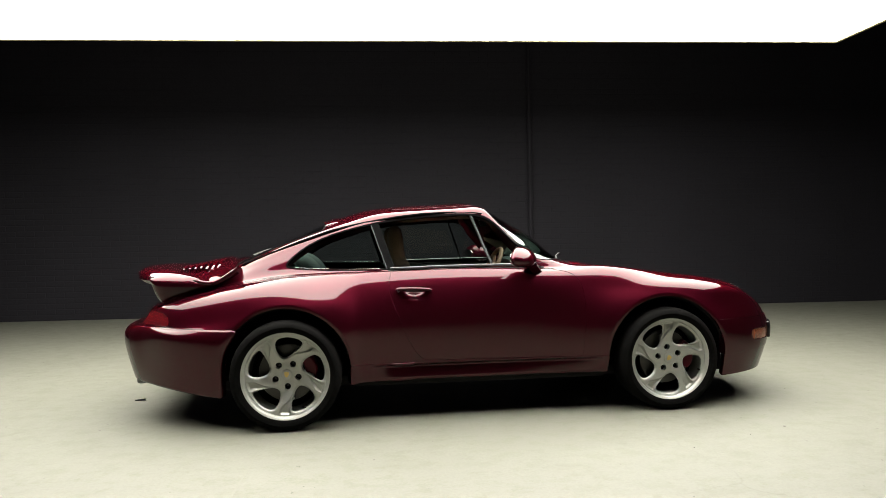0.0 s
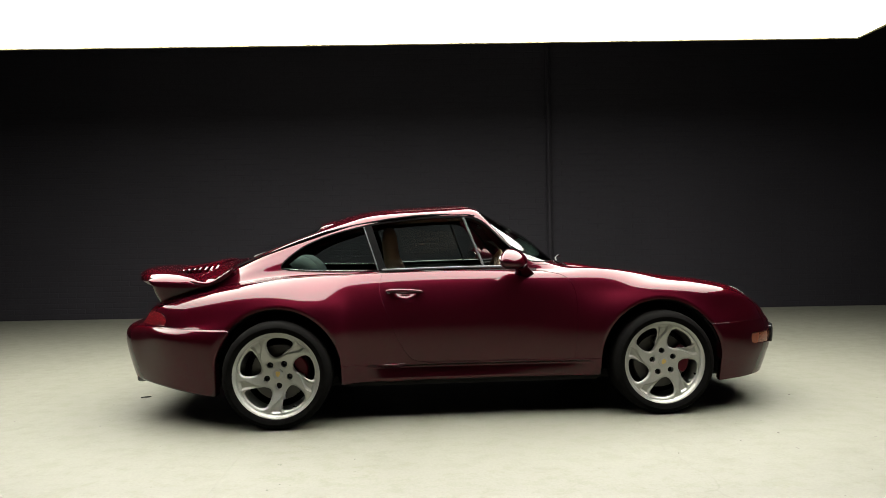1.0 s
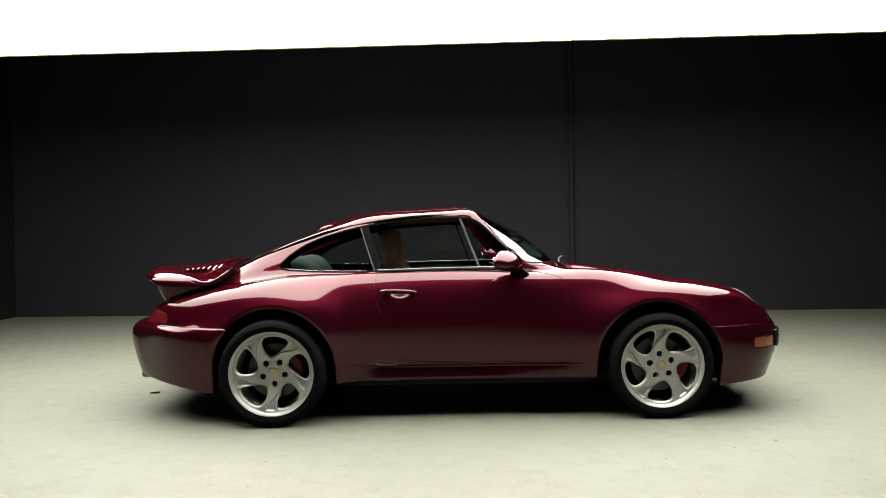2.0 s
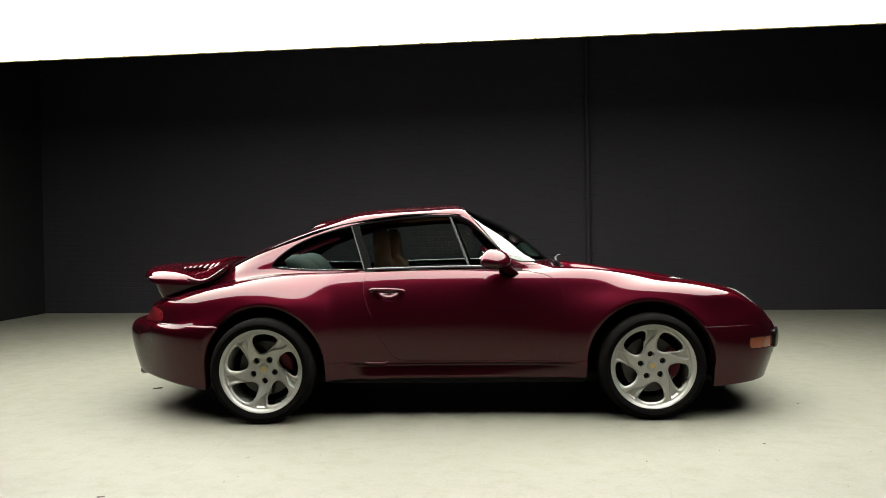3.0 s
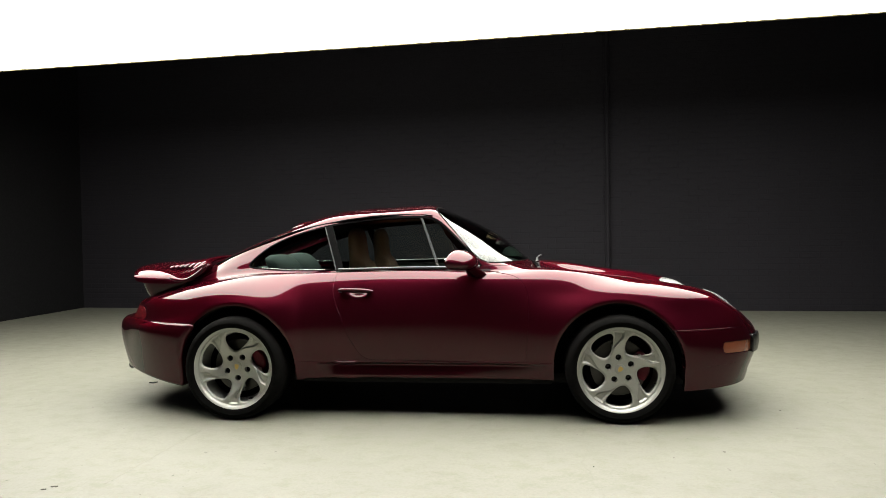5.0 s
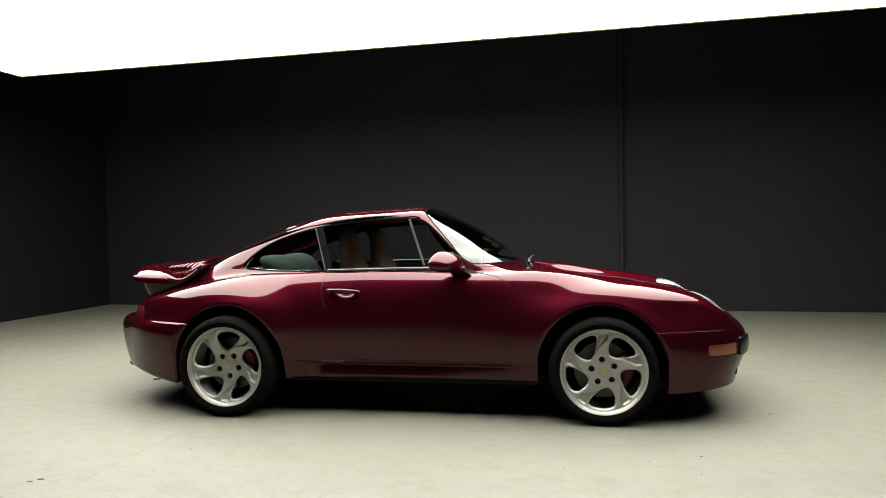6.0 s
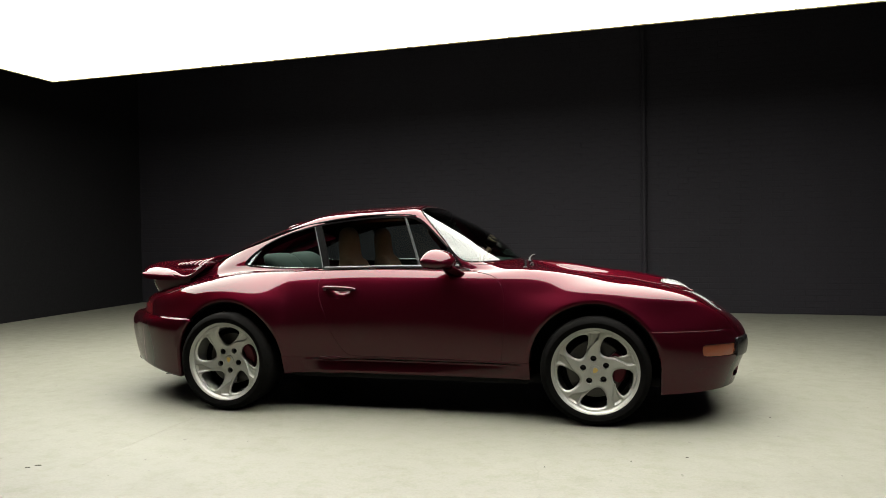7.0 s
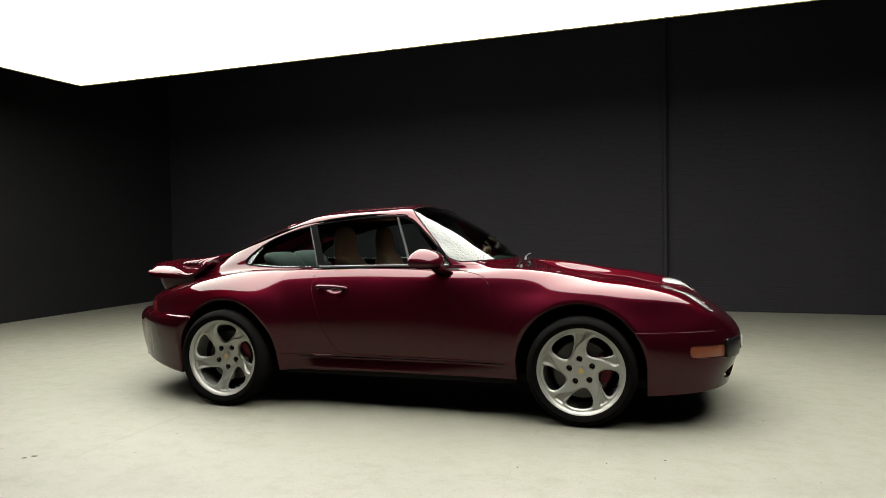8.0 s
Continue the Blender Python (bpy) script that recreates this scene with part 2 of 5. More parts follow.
class Soup:
    """A triangle mesh with a normal for every vertex, that can be cut along the zero line of any function."""

    def __init__(self, V, N, T):
        self.V, self.N, self.T = V, N, T

    def pick(self, keep):
        T = self.T[keep]
        used = np.unique(T)
        back = np.full(len(self.V), -1)
        back[used] = np.arange(len(used))
        return Soup(self.V[used], self.N[used], back[T])

    def cut(self, f):
        """Returns the pieces with f < 0 and f > 0."""
        f = np.where(np.abs(f) < 1e-7, 1e-7, f)
        V, N = list(self.V), list(self.N)
        s = f[self.T] < 0
        count = s.sum(1)
        ins, outs = [self.T[count == 3]], [self.T[count == 0]]
        seen, ti, to = {}, [], []

        def mid(a, b):
            key = (a, b) if a < b else (b, a)
            if key not in seen:
                k = f[a] / (f[a] - f[b])
                V.append(self.V[a] * (1 - k) + self.V[b] * k)
                n = self.N[a] * (1 - k) + self.N[b] * k
                N.append(n / max(np.linalg.norm(n), 1e-9))
                seen[key] = len(V) - 1
            return seen[key]

        for tri, inside, c in zip(self.T[(count == 1) | (count == 2)], s[(count == 1) | (count == 2)], count[(count == 1) | (count == 2)]):
            lone = int(np.argmax(inside)) if c == 1 else int(np.argmin(inside))
            a, b, d = tri[lone], tri[(lone + 1) % 3], tri[(lone + 2) % 3]
            ab, ad = mid(a, b), mid(a, d)
            one, two = (ti, to) if c == 1 else (to, ti)
            one.append((a, ab, ad))
            two.extend([(ab, b, d), (ab, d, ad)])
        V, N = np.array(V), np.array(N)
        shape = lambda base, extra: np.vstack([base[0], np.array(extra, int).reshape(-1, 3)])
        every = [Soup(V, N, shape(ins, ti)), Soup(V, N, shape(outs, to))]
        return [e.pick(np.ones(len(e.T), bool)) for e in every]

    def rim(self):
        """The edges that only one triangle has, in that triangle's direction."""
        e = np.vstack([self.T[:, [0, 1]], self.T[:, [1, 2]], self.T[:, [2, 0]]])
        key = np.sort(e, axis=1)
        _, at, n = np.unique(key, axis=0, return_index=True, return_counts=True)
        return e[at[n == 1]]

    def shifted(self, d):
        return Soup(self.V + d * self.N, self.N, self.T)

    def build(self, name, material, parent, label="", depth=0.012, fold=0.0012):
        """A mesh whose rim is turned inwards by depth, with a small rounded fold."""
        V, N, T = [self.V], [self.N], [self.T]
        if depth:
            r = self.rim()
            ids = np.unique(r)
            back = np.full(len(self.V), -1)
            back[ids] = np.arange(len(ids))
            n0 = len(self.V)
            # outward direction in the surface at each rim vertex
            e = self.V[r[:, 1]] - self.V[r[:, 0]]
            side = np.cross(e, self.N[r[:, 0]])
            side /= np.maximum(np.linalg.norm(side, axis=1), 1e-9)[:, None]
            acc = np.zeros((len(ids), 3))
            np.add.at(acc, back[r[:, 0]], side)
            np.add.at(acc, back[r[:, 1]], side)
            acc /= np.maximum(np.linalg.norm(acc, axis=1), 1e-9)[:, None]
            p, n = self.V[ids], self.N[ids]
            f = min(fold, depth * 0.5)
            layers = [(p, n), (p + acc * f * 0.7 - n * f * 0.3, (n + acc)), (p + acc * f - n * f, acc), (p + acc * f - n * depth, acc)]
            k = len(ids)
            for i, (q, m) in enumerate(layers):
                V.append(q)
                N.append(m / np.maximum(np.linalg.norm(m, axis=1), 1e-9)[:, None])
            for i in range(3):
                a0, a1 = n0 + i * k + back[r[:, 0]], n0 + i * k + back[r[:, 1]]
                b0, b1 = a0 + k, a1 + k
                T.append(np.stack([a1, a0, b0], 1))
                T.append(np.stack([a1, b0, b1], 1))
        return mesh_object(name, np.vstack(V), np.vstack(T), material, parent, label, True, np.vstack(N))


def inside_line(x, z, line):
    """Signed distance (negative within) of the points to a closed line."""
    a = np.array(line, float)
    b = np.roll(a, -1, axis=0)
    best = np.full(len(x), 1e9)
    odd = np.zeros(len(x), bool)
    for (ax, az), (bx, bz) in zip(a, b):
        ex, ez = bx - ax, bz - az
        k = np.clip(((x - ax) * ex + (z - az) * ez) / max(ex * ex + ez * ez, 1e-12), 0, 1)
        best = np.minimum(best, (x - ax - k * ex) ** 2 + (z - az - k * ez) ** 2)
        cross = (az > z) != (bz > z)
        if az != bz:
            odd ^= cross & (x < (bx - ax) * (z - az) / (bz - az) + ax)
    return np.where(odd, -1, 1) * np.sqrt(best)


def smooth_max(a, b, r):
    h = np.clip(0.5 + 0.5 * (a - b) / r, 0, 1)
    return b * (1 - h) + a * h + r * h * (1 - h)


# ---------------------------------------------------------------- room
NORTH = pose(-6.9, 5.36, 0, 0, 0, -3.2)


def build_room():
    # the back wall runs from the corner at the car's tail side to beyond its nose
    slab = bmesh.new()
    box(slab, (-16, -14, -0.2), (14, 6.2, 0.0))
    floor = part("floor", slab, CONCRETE, None, smooth=0)
    tagged(floor, "pale grey-green worn concrete floor with faint stains", "floor", kind="structure")
    bm = bmesh.new()
    box(bm, (-0.004, -0.42, 0.0), (0.004, 0.42, 0.0008), m=pose(-1.252, -1.50, 0, 0, 0, -2.2))
    part("joint_line", bm, PALE, floor, "faint pale line on the concrete", 0)
    for name, paint, lo, hi in (("wall_west", DIMMED_WALL, (-6.80, -10.0, 0), (-6.50, 5.6, 5.2)), ("wall_east", BOUNCE_WALL, (9.0, -10.0, 0), (9.3, 5.6, 5.2)), ("wall_south", BOUNCE_WALL, (-6.95, -10.3, 0), (9.3, -10.0, 5.2))):
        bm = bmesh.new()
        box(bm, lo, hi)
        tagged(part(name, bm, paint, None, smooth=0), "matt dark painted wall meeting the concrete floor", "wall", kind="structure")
    bm = bmesh.new()
    box(bm, (0, 0, 0), (16.6, 0.3, 5.2), m=NORTH)
    north = tagged(part("wall_north", bm, WALL, None, smooth=0), "black painted brick wall behind the car", "wall", kind="structure")
    pipe = thing("conduit", "black painted vertical conduit fixed to the brick wall", "pipe", NORTH @ pose(8.66, -0.045, 0))
    bm = bmesh.new()
    tube(bm, [(0, 0, 0.0), (0, 0, 4.9)], 0.032, 14)
    part("conduit_tube", bm, WALL, pipe)
    for z in (0.4, 1.6, 2.8, 4.0):
        bm = bmesh.new()
        box(bm, (-0.06, 0.012, z - 0.02), (0.06, 0.044, z + 0.02), 0.004)
        part("conduit_clip", bm, WALL, pipe)
    return north


def build_ceiling():
    bm = bmesh.new()
    box(bm, (-6.95, -10.3, 5.2), (9.6, 6.0, 5.4))
    tagged(part("ceiling", bm, CEILING, None, smooth=0), "plain dark painted ceiling above the light panel", "ceiling", kind="structure")


def build_softbox():
    top = thing("light_panel", "large rectangular white softbox hung flat above the car", "studio light", pose(-0.60, -0.10, 2.93, 0, 0, -3.0))
    X, Y = 4.48, 1.77
    bm = bmesh.new()
    box(bm, (-X, -Y, 0.0), (X, Y, 0.02))
    part("diffuser", bm, PANEL_LIGHT, top, "glowing white diffuser cloth", 0)
    e = 0.03
    for lo, hi in (((-X - e, Y, -0.012), (X + e, Y + e, 0.2)), ((-X - e, -Y - e, -0.012), (X + e, -Y, 0.2)), ((-X - e, -Y, -0.012), (-X, Y, 0.2)), ((X, -Y, -0.012), (X + e, Y, 0.2))):
        bm = bmesh.new()
        box(bm, lo, hi)
        part("frame_rail", bm, SKIRT, top, "", 0)
    # an added glowing strip outside the far rail lights the upper wall, itself unseen
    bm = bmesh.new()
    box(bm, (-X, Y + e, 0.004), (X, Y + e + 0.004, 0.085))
    part("wall_glow_strip", bm, PANEL_LIGHT, top, "added glowing strip behind the frame that lights the wall", 0)
    bm = bmesh.new()
    box(bm, (-X, -Y, 0.16), (X, Y, 0.19))
    part("back_cover", bm, BLACK, top, "", 0)
    for x in (-4.0, 0.0, 4.0):
        for y in (-1.6, 1.6):
            bm = bmesh.new()
            tube(bm, [(x, y, 0.19), (x, y, 2.27)], 0.006, 6)
            part("hanging_cable", bm, BLACK, top, "")


# ---------------------------------------------------------------- the car's skin
# Design lines of the right half, tail centre to nose centre, as (x, half width, height)
LOWER_EDGE = [(-2.1, 0, 0.262), (-2.075, 0.37, 0.262), (-1.955, 0.555, 0.258), (-1.742, 0.71, 0.232), (-1.45, 0.815, 0.197), (-1.136, 0.84, 0.2), (-0.88, 0.8, 0.215), (-0.762, 0.77, 0.227), (-0.6, 0.742, 0.236), (-0.1, 0.735, 0.238), (0.28, 0.735, 0.238), (0.5, 0.738, 0.237), (0.74, 0.752, 0.236), (0.909, 0.755, 0.222), (1.07, 0.78, 0.205), (1.267, 0.792, 0.19), (1.452, 0.78, 0.182), (1.709, 0.7, 0.192), (1.882, 0.535, 0.2), (1.96, 0.286, 0.2), (1.976, 0, 0.2)]
SILL_LINE = [(-2.13, 0, 0.37), (-2.1, 0.39, 0.37), (-1.965, 0.57, 0.367), (-1.75, 0.725, 0.36), (-1.46, 0.83, 0.35), (-1.136, 0.885, 0.35), (-0.88, 0.85, 0.346), (-0.762, 0.808, 0.344), (-0.6, 0.77, 0.342), (-0.1, 0.758, 0.342), (0.28, 0.762, 0.34), (0.5, 0.77, 0.34), (0.74, 0.79, 0.337), (0.909, 0.812, 0.336), (1.07, 0.832, 0.335), (1.27, 0.838, 0.332), (1.461, 0.815, 0.33), (1.735, 0.725, 0.33), (1.917, 0.555, 0.33), (1.996, 0.303, 0.335), (2.017, 0, 0.335)]
WAIST_LINE = [(-2.15, 0, 0.524), (-2.12, 0.395, 0.524), (-1.975, 0.568, 0.524), (-1.775, 0.738, 0.521), (-1.46, 0.842, 0.505), (-1.136, 0.898, 0.5), (-0.88, 0.882, 0.5), (-0.762, 0.841, 0.5), (-0.6, 0.8, 0.5), (-0.1, 0.778, 0.5), (0.28, 0.778, 0.5), (0.5, 0.785, 0.5), (0.76, 0.81, 0.5), (0.92, 0.837, 0.5), (1.07, 0.86, 0.5), (1.267, 0.86, 0.494), (1.46, 0.825, 0.485), (1.738, 0.722, 0.465), (1.937, 0.555, 0.455), (2.021, 0.298, 0.45), (2.044, 0, 0.45)]
UPPER_SIDE = [(-2.06, 0, 0.58), (-2.05, 0.37, 0.58), (-1.948, 0.545, 0.583), (-1.778, 0.698, 0.562), (-1.46, 0.806, 0.615), (-1.136, 0.866, 0.648), (-0.88, 0.864, 0.65), (-0.762, 0.828, 0.65), (-0.6, 0.791, 0.65), (-0.1, 0.773, 0.65), (0.28, 0.773, 0.65), (0.5, 0.775, 0.65), (0.76, 0.788, 0.645), (0.921, 0.809, 0.646), (1.07, 0.826, 0.644), (1.266, 0.821, 0.626), (1.46, 0.788, 0.602), (1.735, 0.7, 0.569), (1.905, 0.545, 0.545), (1.98, 0.29, 0.535), (1.996, 0, 0.535)]
SHOULDER = [(-2.0, 0, 0.668), (-1.985, 0.35, 0.668), (-1.918, 0.545, 0.675), (-1.758, 0.664, 0.683), (-1.45, 0.776, 0.704), (-1.136, 0.83, 0.725), (-0.88, 0.823, 0.732), (-0.762, 0.791, 0.742), (-0.6, 0.761, 0.756), (-0.1, 0.75, 0.76), (0.28, 0.754, 0.761), (0.5, 0.757, 0.759), (0.78, 0.745, 0.745), (0.933, 0.766, 0.735), (1.07, 0.787, 0.725), (1.263, 0.783, 0.704), (1.455, 0.766, 0.682), (1.72, 0.675, 0.647), (1.875, 0.53, 0.599), (1.925, 0.27, 0.588), (1.94, 0, 0.588)]
UPPER_SHOULDER = [(-1.91, 0, 0.726), (-1.89, 0.32, 0.726), (-1.8, 0.487, 0.735), (-1.67, 0.608, 0.751), (-1.42, 0.728, 0.774), (-1.136, 0.771, 0.797), (-0.88, 0.764, 0.802), (-0.762, 0.749, 0.814), (-0.6, 0.726, 0.822), (-0.1, 0.72, 0.829), (0.28, 0.721, 0.838), (0.5, 0.72, 0.839), (0.77, 0.714, 0.82), (0.933, 0.725, 0.798), (1.08, 0.743, 0.777), (1.266, 0.741, 0.76), (1.44, 0.726, 0.742), (1.67, 0.661, 0.708), (1.815, 0.495, 0.646), (1.875, 0.26, 0.625), (1.885, 0, 0.625)]
CROWN = [(-1.77, 0, 0.765), (-1.765, 0.29, 0.765), (-1.69, 0.45, 0.771), (-1.57, 0.56, 0.788), (-1.38, 0.645, 0.815), (-1.136, 0.682, 0.847), (-0.86, 0.684, 0.862), (-0.747, 0.684, 0.863), (-0.6, 0.683, 0.867), (-0.1, 0.678, 0.876), (0.28, 0.669, 0.872), (0.5, 0.664, 0.867), (0.73, 0.653, 0.872), (0.938, 0.648, 0.851), (1.136, 0.633, 0.822), (1.299, 0.621, 0.803), (1.43, 0.606, 0.788), (1.64, 0.549, 0.745), (1.755, 0.432, 0.688), (1.8, 0.24, 0.655), (1.81, 0, 0.655)]
GLASS_FOOT = [(-1.73, 0, 0.785), (-1.725, 0.28, 0.785), (-1.67, 0.44, 0.79), (-1.55, 0.547, 0.811), (-1.36, 0.584, 0.834), (-1.12, 0.607, 0.863), (-0.82, 0.646, 0.879), (-0.668, 0.651, 0.884), (-0.5, 0.654, 0.888), (-0.1, 0.656, 0.895), (0.27, 0.655, 0.896), (0.45, 0.639, 0.899), (0.7, 0.578, 0.875), (0.918, 0.57, 0.852), (1.12, 0.561, 0.816), (1.285, 0.538, 0.79), (1.41, 0.51, 0.766), (1.59, 0.457, 0.722), (1.67, 0.37, 0.69), (1.72, 0.22, 0.668), (1.73, 0, 0.668)]
GLASS_MIDDLE = [(-1.7, 0, 0.8), (-1.695, 0.25, 0.8), (-1.64, 0.39, 0.81), (-1.53, 0.5, 0.835), (-1.34, 0.546, 0.883), (-1.11, 0.563, 0.941), (-0.8, 0.598, 1.005), (-0.658, 0.604, 1.021), (-0.5, 0.604, 1.03), (-0.1, 0.606, 1.04), (0.149, 0.603, 1.039), (0.349, 0.613, 0.96), (0.682, 0.508, 0.863), (0.906, 0.488, 0.804), (1.1, 0.478, 0.774), (1.256, 0.459, 0.755), (1.37, 0.43, 0.742), (1.52, 0.385, 0.708), (1.58, 0.3, 0.7), (1.61, 0.18, 0.688), (1.62, 0, 0.688)]
ROOF_RAIL = [(-1.68, 0, 0.815), (-1.675, 0.22, 0.815), (-1.62, 0.34, 0.83), (-1.52, 0.439, 0.859), (-1.35, 0.51, 0.915), (-1.12, 0.518, 1.005), (-0.82, 0.544, 1.117), (-0.671, 0.552, 1.166), (-0.5, 0.552, 1.188), (-0.1, 0.55, 1.21), (0.09, 0.556, 1.192), (0.286, 0.572, 1.007), (0.668, 0.422, 0.869), (0.892, 0.376, 0.8), (1.08, 0.36, 0.767), (1.221, 0.345, 0.746), (1.32, 0.33, 0.73), (1.45, 0.29, 0.704), (1.49, 0.23, 0.71), (1.505, 0.14, 0.702), (1.51, 0, 0.702)]
ROOF_SHOULDER = [(-1.665, 0, 0.83), (-1.66, 0.18, 0.83), (-1.61, 0.28, 0.845), (-1.53, 0.36, 0.885), (-1.39, 0.42, 0.944), (-1.16, 0.442, 1.045), (-0.85, 0.446, 1.158), (-0.685, 0.447, 1.208), (-0.5, 0.448, 1.237), (-0.099, 0.446, 1.254), (0.091, 0.432, 1.237), (0.339, 0.464, 1.052), (0.661, 0.333, 0.867), (0.875, 0.278, 0.804), (1.06, 0.25, 0.768), (1.198, 0.232, 0.745), (1.29, 0.22, 0.729), (1.39, 0.2, 0.711), (1.41, 0.16, 0.72), (1.415, 0.1, 0.714), (1.415, 0, 0.714)]
ROOF_CROWN = [(-1.66, 0, 0.84), (-1.655, 0.09, 0.84), (-1.61, 0.14, 0.86), (-1.55, 0.18, 0.9), (-1.43, 0.215, 0.952), (-1.19, 0.225, 1.056), (-0.87, 0.228, 1.186), (-0.695, 0.228, 1.238), (-0.5, 0.228, 1.266), (-0.101, 0.227, 1.283), (0.061, 0.228, 1.26), (0.409, 0.225, 1.078), (0.668, 0.159, 0.872), (0.868, 0.135, 0.809), (1.05, 0.12, 0.772), (1.184, 0.113, 0.748), (1.27, 0.11, 0.732), (1.36, 0.1, 0.717), (1.375, 0.08, 0.727), (1.38, 0.05, 0.722), (1.38, 0, 0.722)]
CENTRE_LINE = [(-1.66, 0, 0.845), (-1.655, 0, 0.845), (-1.615, 0, 0.865), (-1.56, 0, 0.905), (-1.44, 0, 0.956), (-1.2, 0, 1.061), (-0.875, 0, 1.192), (-0.698, 0, 1.246), (-0.5, 0, 1.274), (-0.1, 0, 1.289), (0.06, 0, 1.266), (0.427, 0, 1.086), (0.675, 0, 0.877), (0.867, 0, 0.812), (1.05, 0, 0.774), (1.182, 0, 0.75), (1.265, 0, 0.734), (1.35, 0, 0.719), (1.365, 0, 0.73), (1.37, 0, 0.725), (1.37, 0, 0.725)]
LINES = [LOWER_EDGE, SILL_LINE, WAIST_LINE, UPPER_SIDE, SHOULDER, UPPER_SHOULDER, CROWN, GLASS_FOOT, GLASS_MIDDLE, ROOF_RAIL, ROOF_SHOULDER, ROOF_CROWN, CENTRE_LINE]


def skin(nu, nv):
    """The smooth surface through the design lines, both halves, as a Soup."""
    D = np.array(LINES)
    flip = np.array([1, -1, 1])

    def padded(P):
        P = np.concatenate([2 * P[:1] - P[1:2], P, P[-2:-1] * flip], axis=0)
        return np.concatenate([P[:, 1:2] * flip, P, P[:, -2:-1] * flip], axis=1)

    def knots(P):
        Q = padded(P)
        R = (Q[:-2] + 4 * Q[1:-1] + Q[2:]) / 6
        return (R[:, :-2] + 4 * R[:, 1:-1] + R[:, 2:]) / 6

    P = D.copy()
    for _ in range(6):
        P += 0.9 * (D - knots(P))
    Q = padded(P)

    def weights(count, spans):
        t = np.linspace(0, spans, count)
        i = np.minimum(t.astype(int), spans - 1)
        s = t - i
        W = np.zeros((count, spans + 3))
        for k, w in enumerate(((1 - s) ** 3 / 6, (3 * s**3 - 6 * s**2 + 4) / 6, (-3 * s**3 + 3 * s**2 + 3 * s + 1) / 6, s**3 / 6)):
            W[np.arange(count), i + k] = w
        return W

    W, U = weights(nv, len(D) - 1), weights(nu, D.shape[1] - 1)
    G = np.einsum("ai,bj,ijc->abc", W, U, Q)
    G[-1, :, 1] = 0
    G[:, 0, 1] = G[:, -1, 1] = 0
    G = np.concatenate([G, (G * flip)[-2::-1]], axis=0)
    a, b = G.shape[:2]
    V = G.reshape(-1, 3)
    idx = np.arange(a * b).reshape(a, b)
    q = np.stack([idx[:-1, :-1], idx[:-1, 1:], idx[1:, 1:], idx[1:, :-1]], -1).reshape(-1, 4)
    T = np.vstack([q[:, [0, 2, 1]], q[:, [0, 3, 2]]])
    _, first, back = np.unique(np.round(V, 5), axis=0, return_index=True, return_inverse=True)
    V, T = V[first], back.reshape(-1)[T]
    T = T[(T[:, 0] != T[:, 1]) & (T[:, 1] != T[:, 2]) & (T[:, 0] != T[:, 2])]
    n = np.cross(V[T[:, 1]] - V[T[:, 0]], V[T[:, 2]] - V[T[:, 0]])
    N = np.zeros_like(V)
    for k in range(3):
        np.add.at(N, T[:, k], n)
    N /= np.maximum(np.linalg.norm(N, axis=1), 1e-12)[:, None]
    if np.mean(N[:, 2] * (V[:, 2] > 1.1)) < 0:
        N, T = -N, T[:, ::-1]
    return Soup(V, N, T)


# outlines in the side view (x, z)
ARCH_F, ARCH_R, ARCH = (1.127, 0.322), (-1.140, 0.318), 0.366
DOOR = list(spline([(-.53, .875), (-.545, .83), (-.548, .76), (-.525, .68), (-.492, .60), (-.468, .525), (-.43, .45), (-.385, .38), (-.345, .352), (-.30, .345)], 40)) + \
    list(spline([(.58, .338), (.600, .345), (.605, .37), (.612, .45), (.622, .60), (.622, .70), (.610, .765), (.585, .81), (.54, .840), (.48, .854), (.40, .868)], 40)) + [(.38, .886), (-.5, .880)]
SIDE_GLASS = list(spline([(-1.10, .889), (-.95, .880), (-.8, .876), (-.53, .876), (-.1, .884), (.2, .889), (.34, .893)], 30)) + \
    list(spline([(.352, .900), (.30, .962), (.20, 1.070), (.115, 1.152), (.055, 1.192), (-.02, 1.209), (-.15, 1.212), (-.33, 1.202), (-.51, 1.181), (-.69, 1.146), (-.87, 1.098), (-1.00, 1.045), (-1.085, .990), (-1.135, .945), (-1.155, .915), (-1.143, .897)], 60))


def split(s, f, gap=0.002):
    """The piece within f, and the rest, with a shut line between them."""
    V = s.V
    ins, rest = s.cut(f(V) + gap)
    return ins, rest.cut(f(rest.V) - gap)[1]


def f_arch(V):
    d = np.full(len(V), 9.0)
    for cx, cz in (ARCH_F, ARCH_R):
        d = np.minimum(d, np.hypot(V[:, 0] - cx, np.maximum(V[:, 2] - cz, 0)) - ARCH)
    return np.where(V[:, 2] < 0.78, d, 0.2)


def f_screen(V):
    edge = 0.060 + (1.240 - V[:, 2]) * 0.865
    return smooth_max((edge - V[:, 0]) * 0.75, 0.914 - V[:, 2], 0.06)


def f_rear_glass(V):
    side = np.abs(V[:, 1]) - np.interp(V[:, 0], [-1.45, -1.35, -1.1, -0.9], [0.41, 0.435, 0.450, 0.470])
    ends = np.maximum(V[:, 0] + 0.925, -1.475 - V[:, 0])
    return np.where(V[:, 2] > 0.86, smooth_max(side, ends, 0.03), 0.3)


def f_side_glass(V):
    return np.where((np.abs(V[:, 1]) > 0.35) & (V[:, 2] > 0.8), inside_line(V[:, 0], V[:, 2], SIDE_GLASS), 0.3)


def f_door(V):
    return np.where(np.abs(V[:, 1]) > 0.5, inside_line(V[:, 0], V[:, 2], DOOR), 0.3)


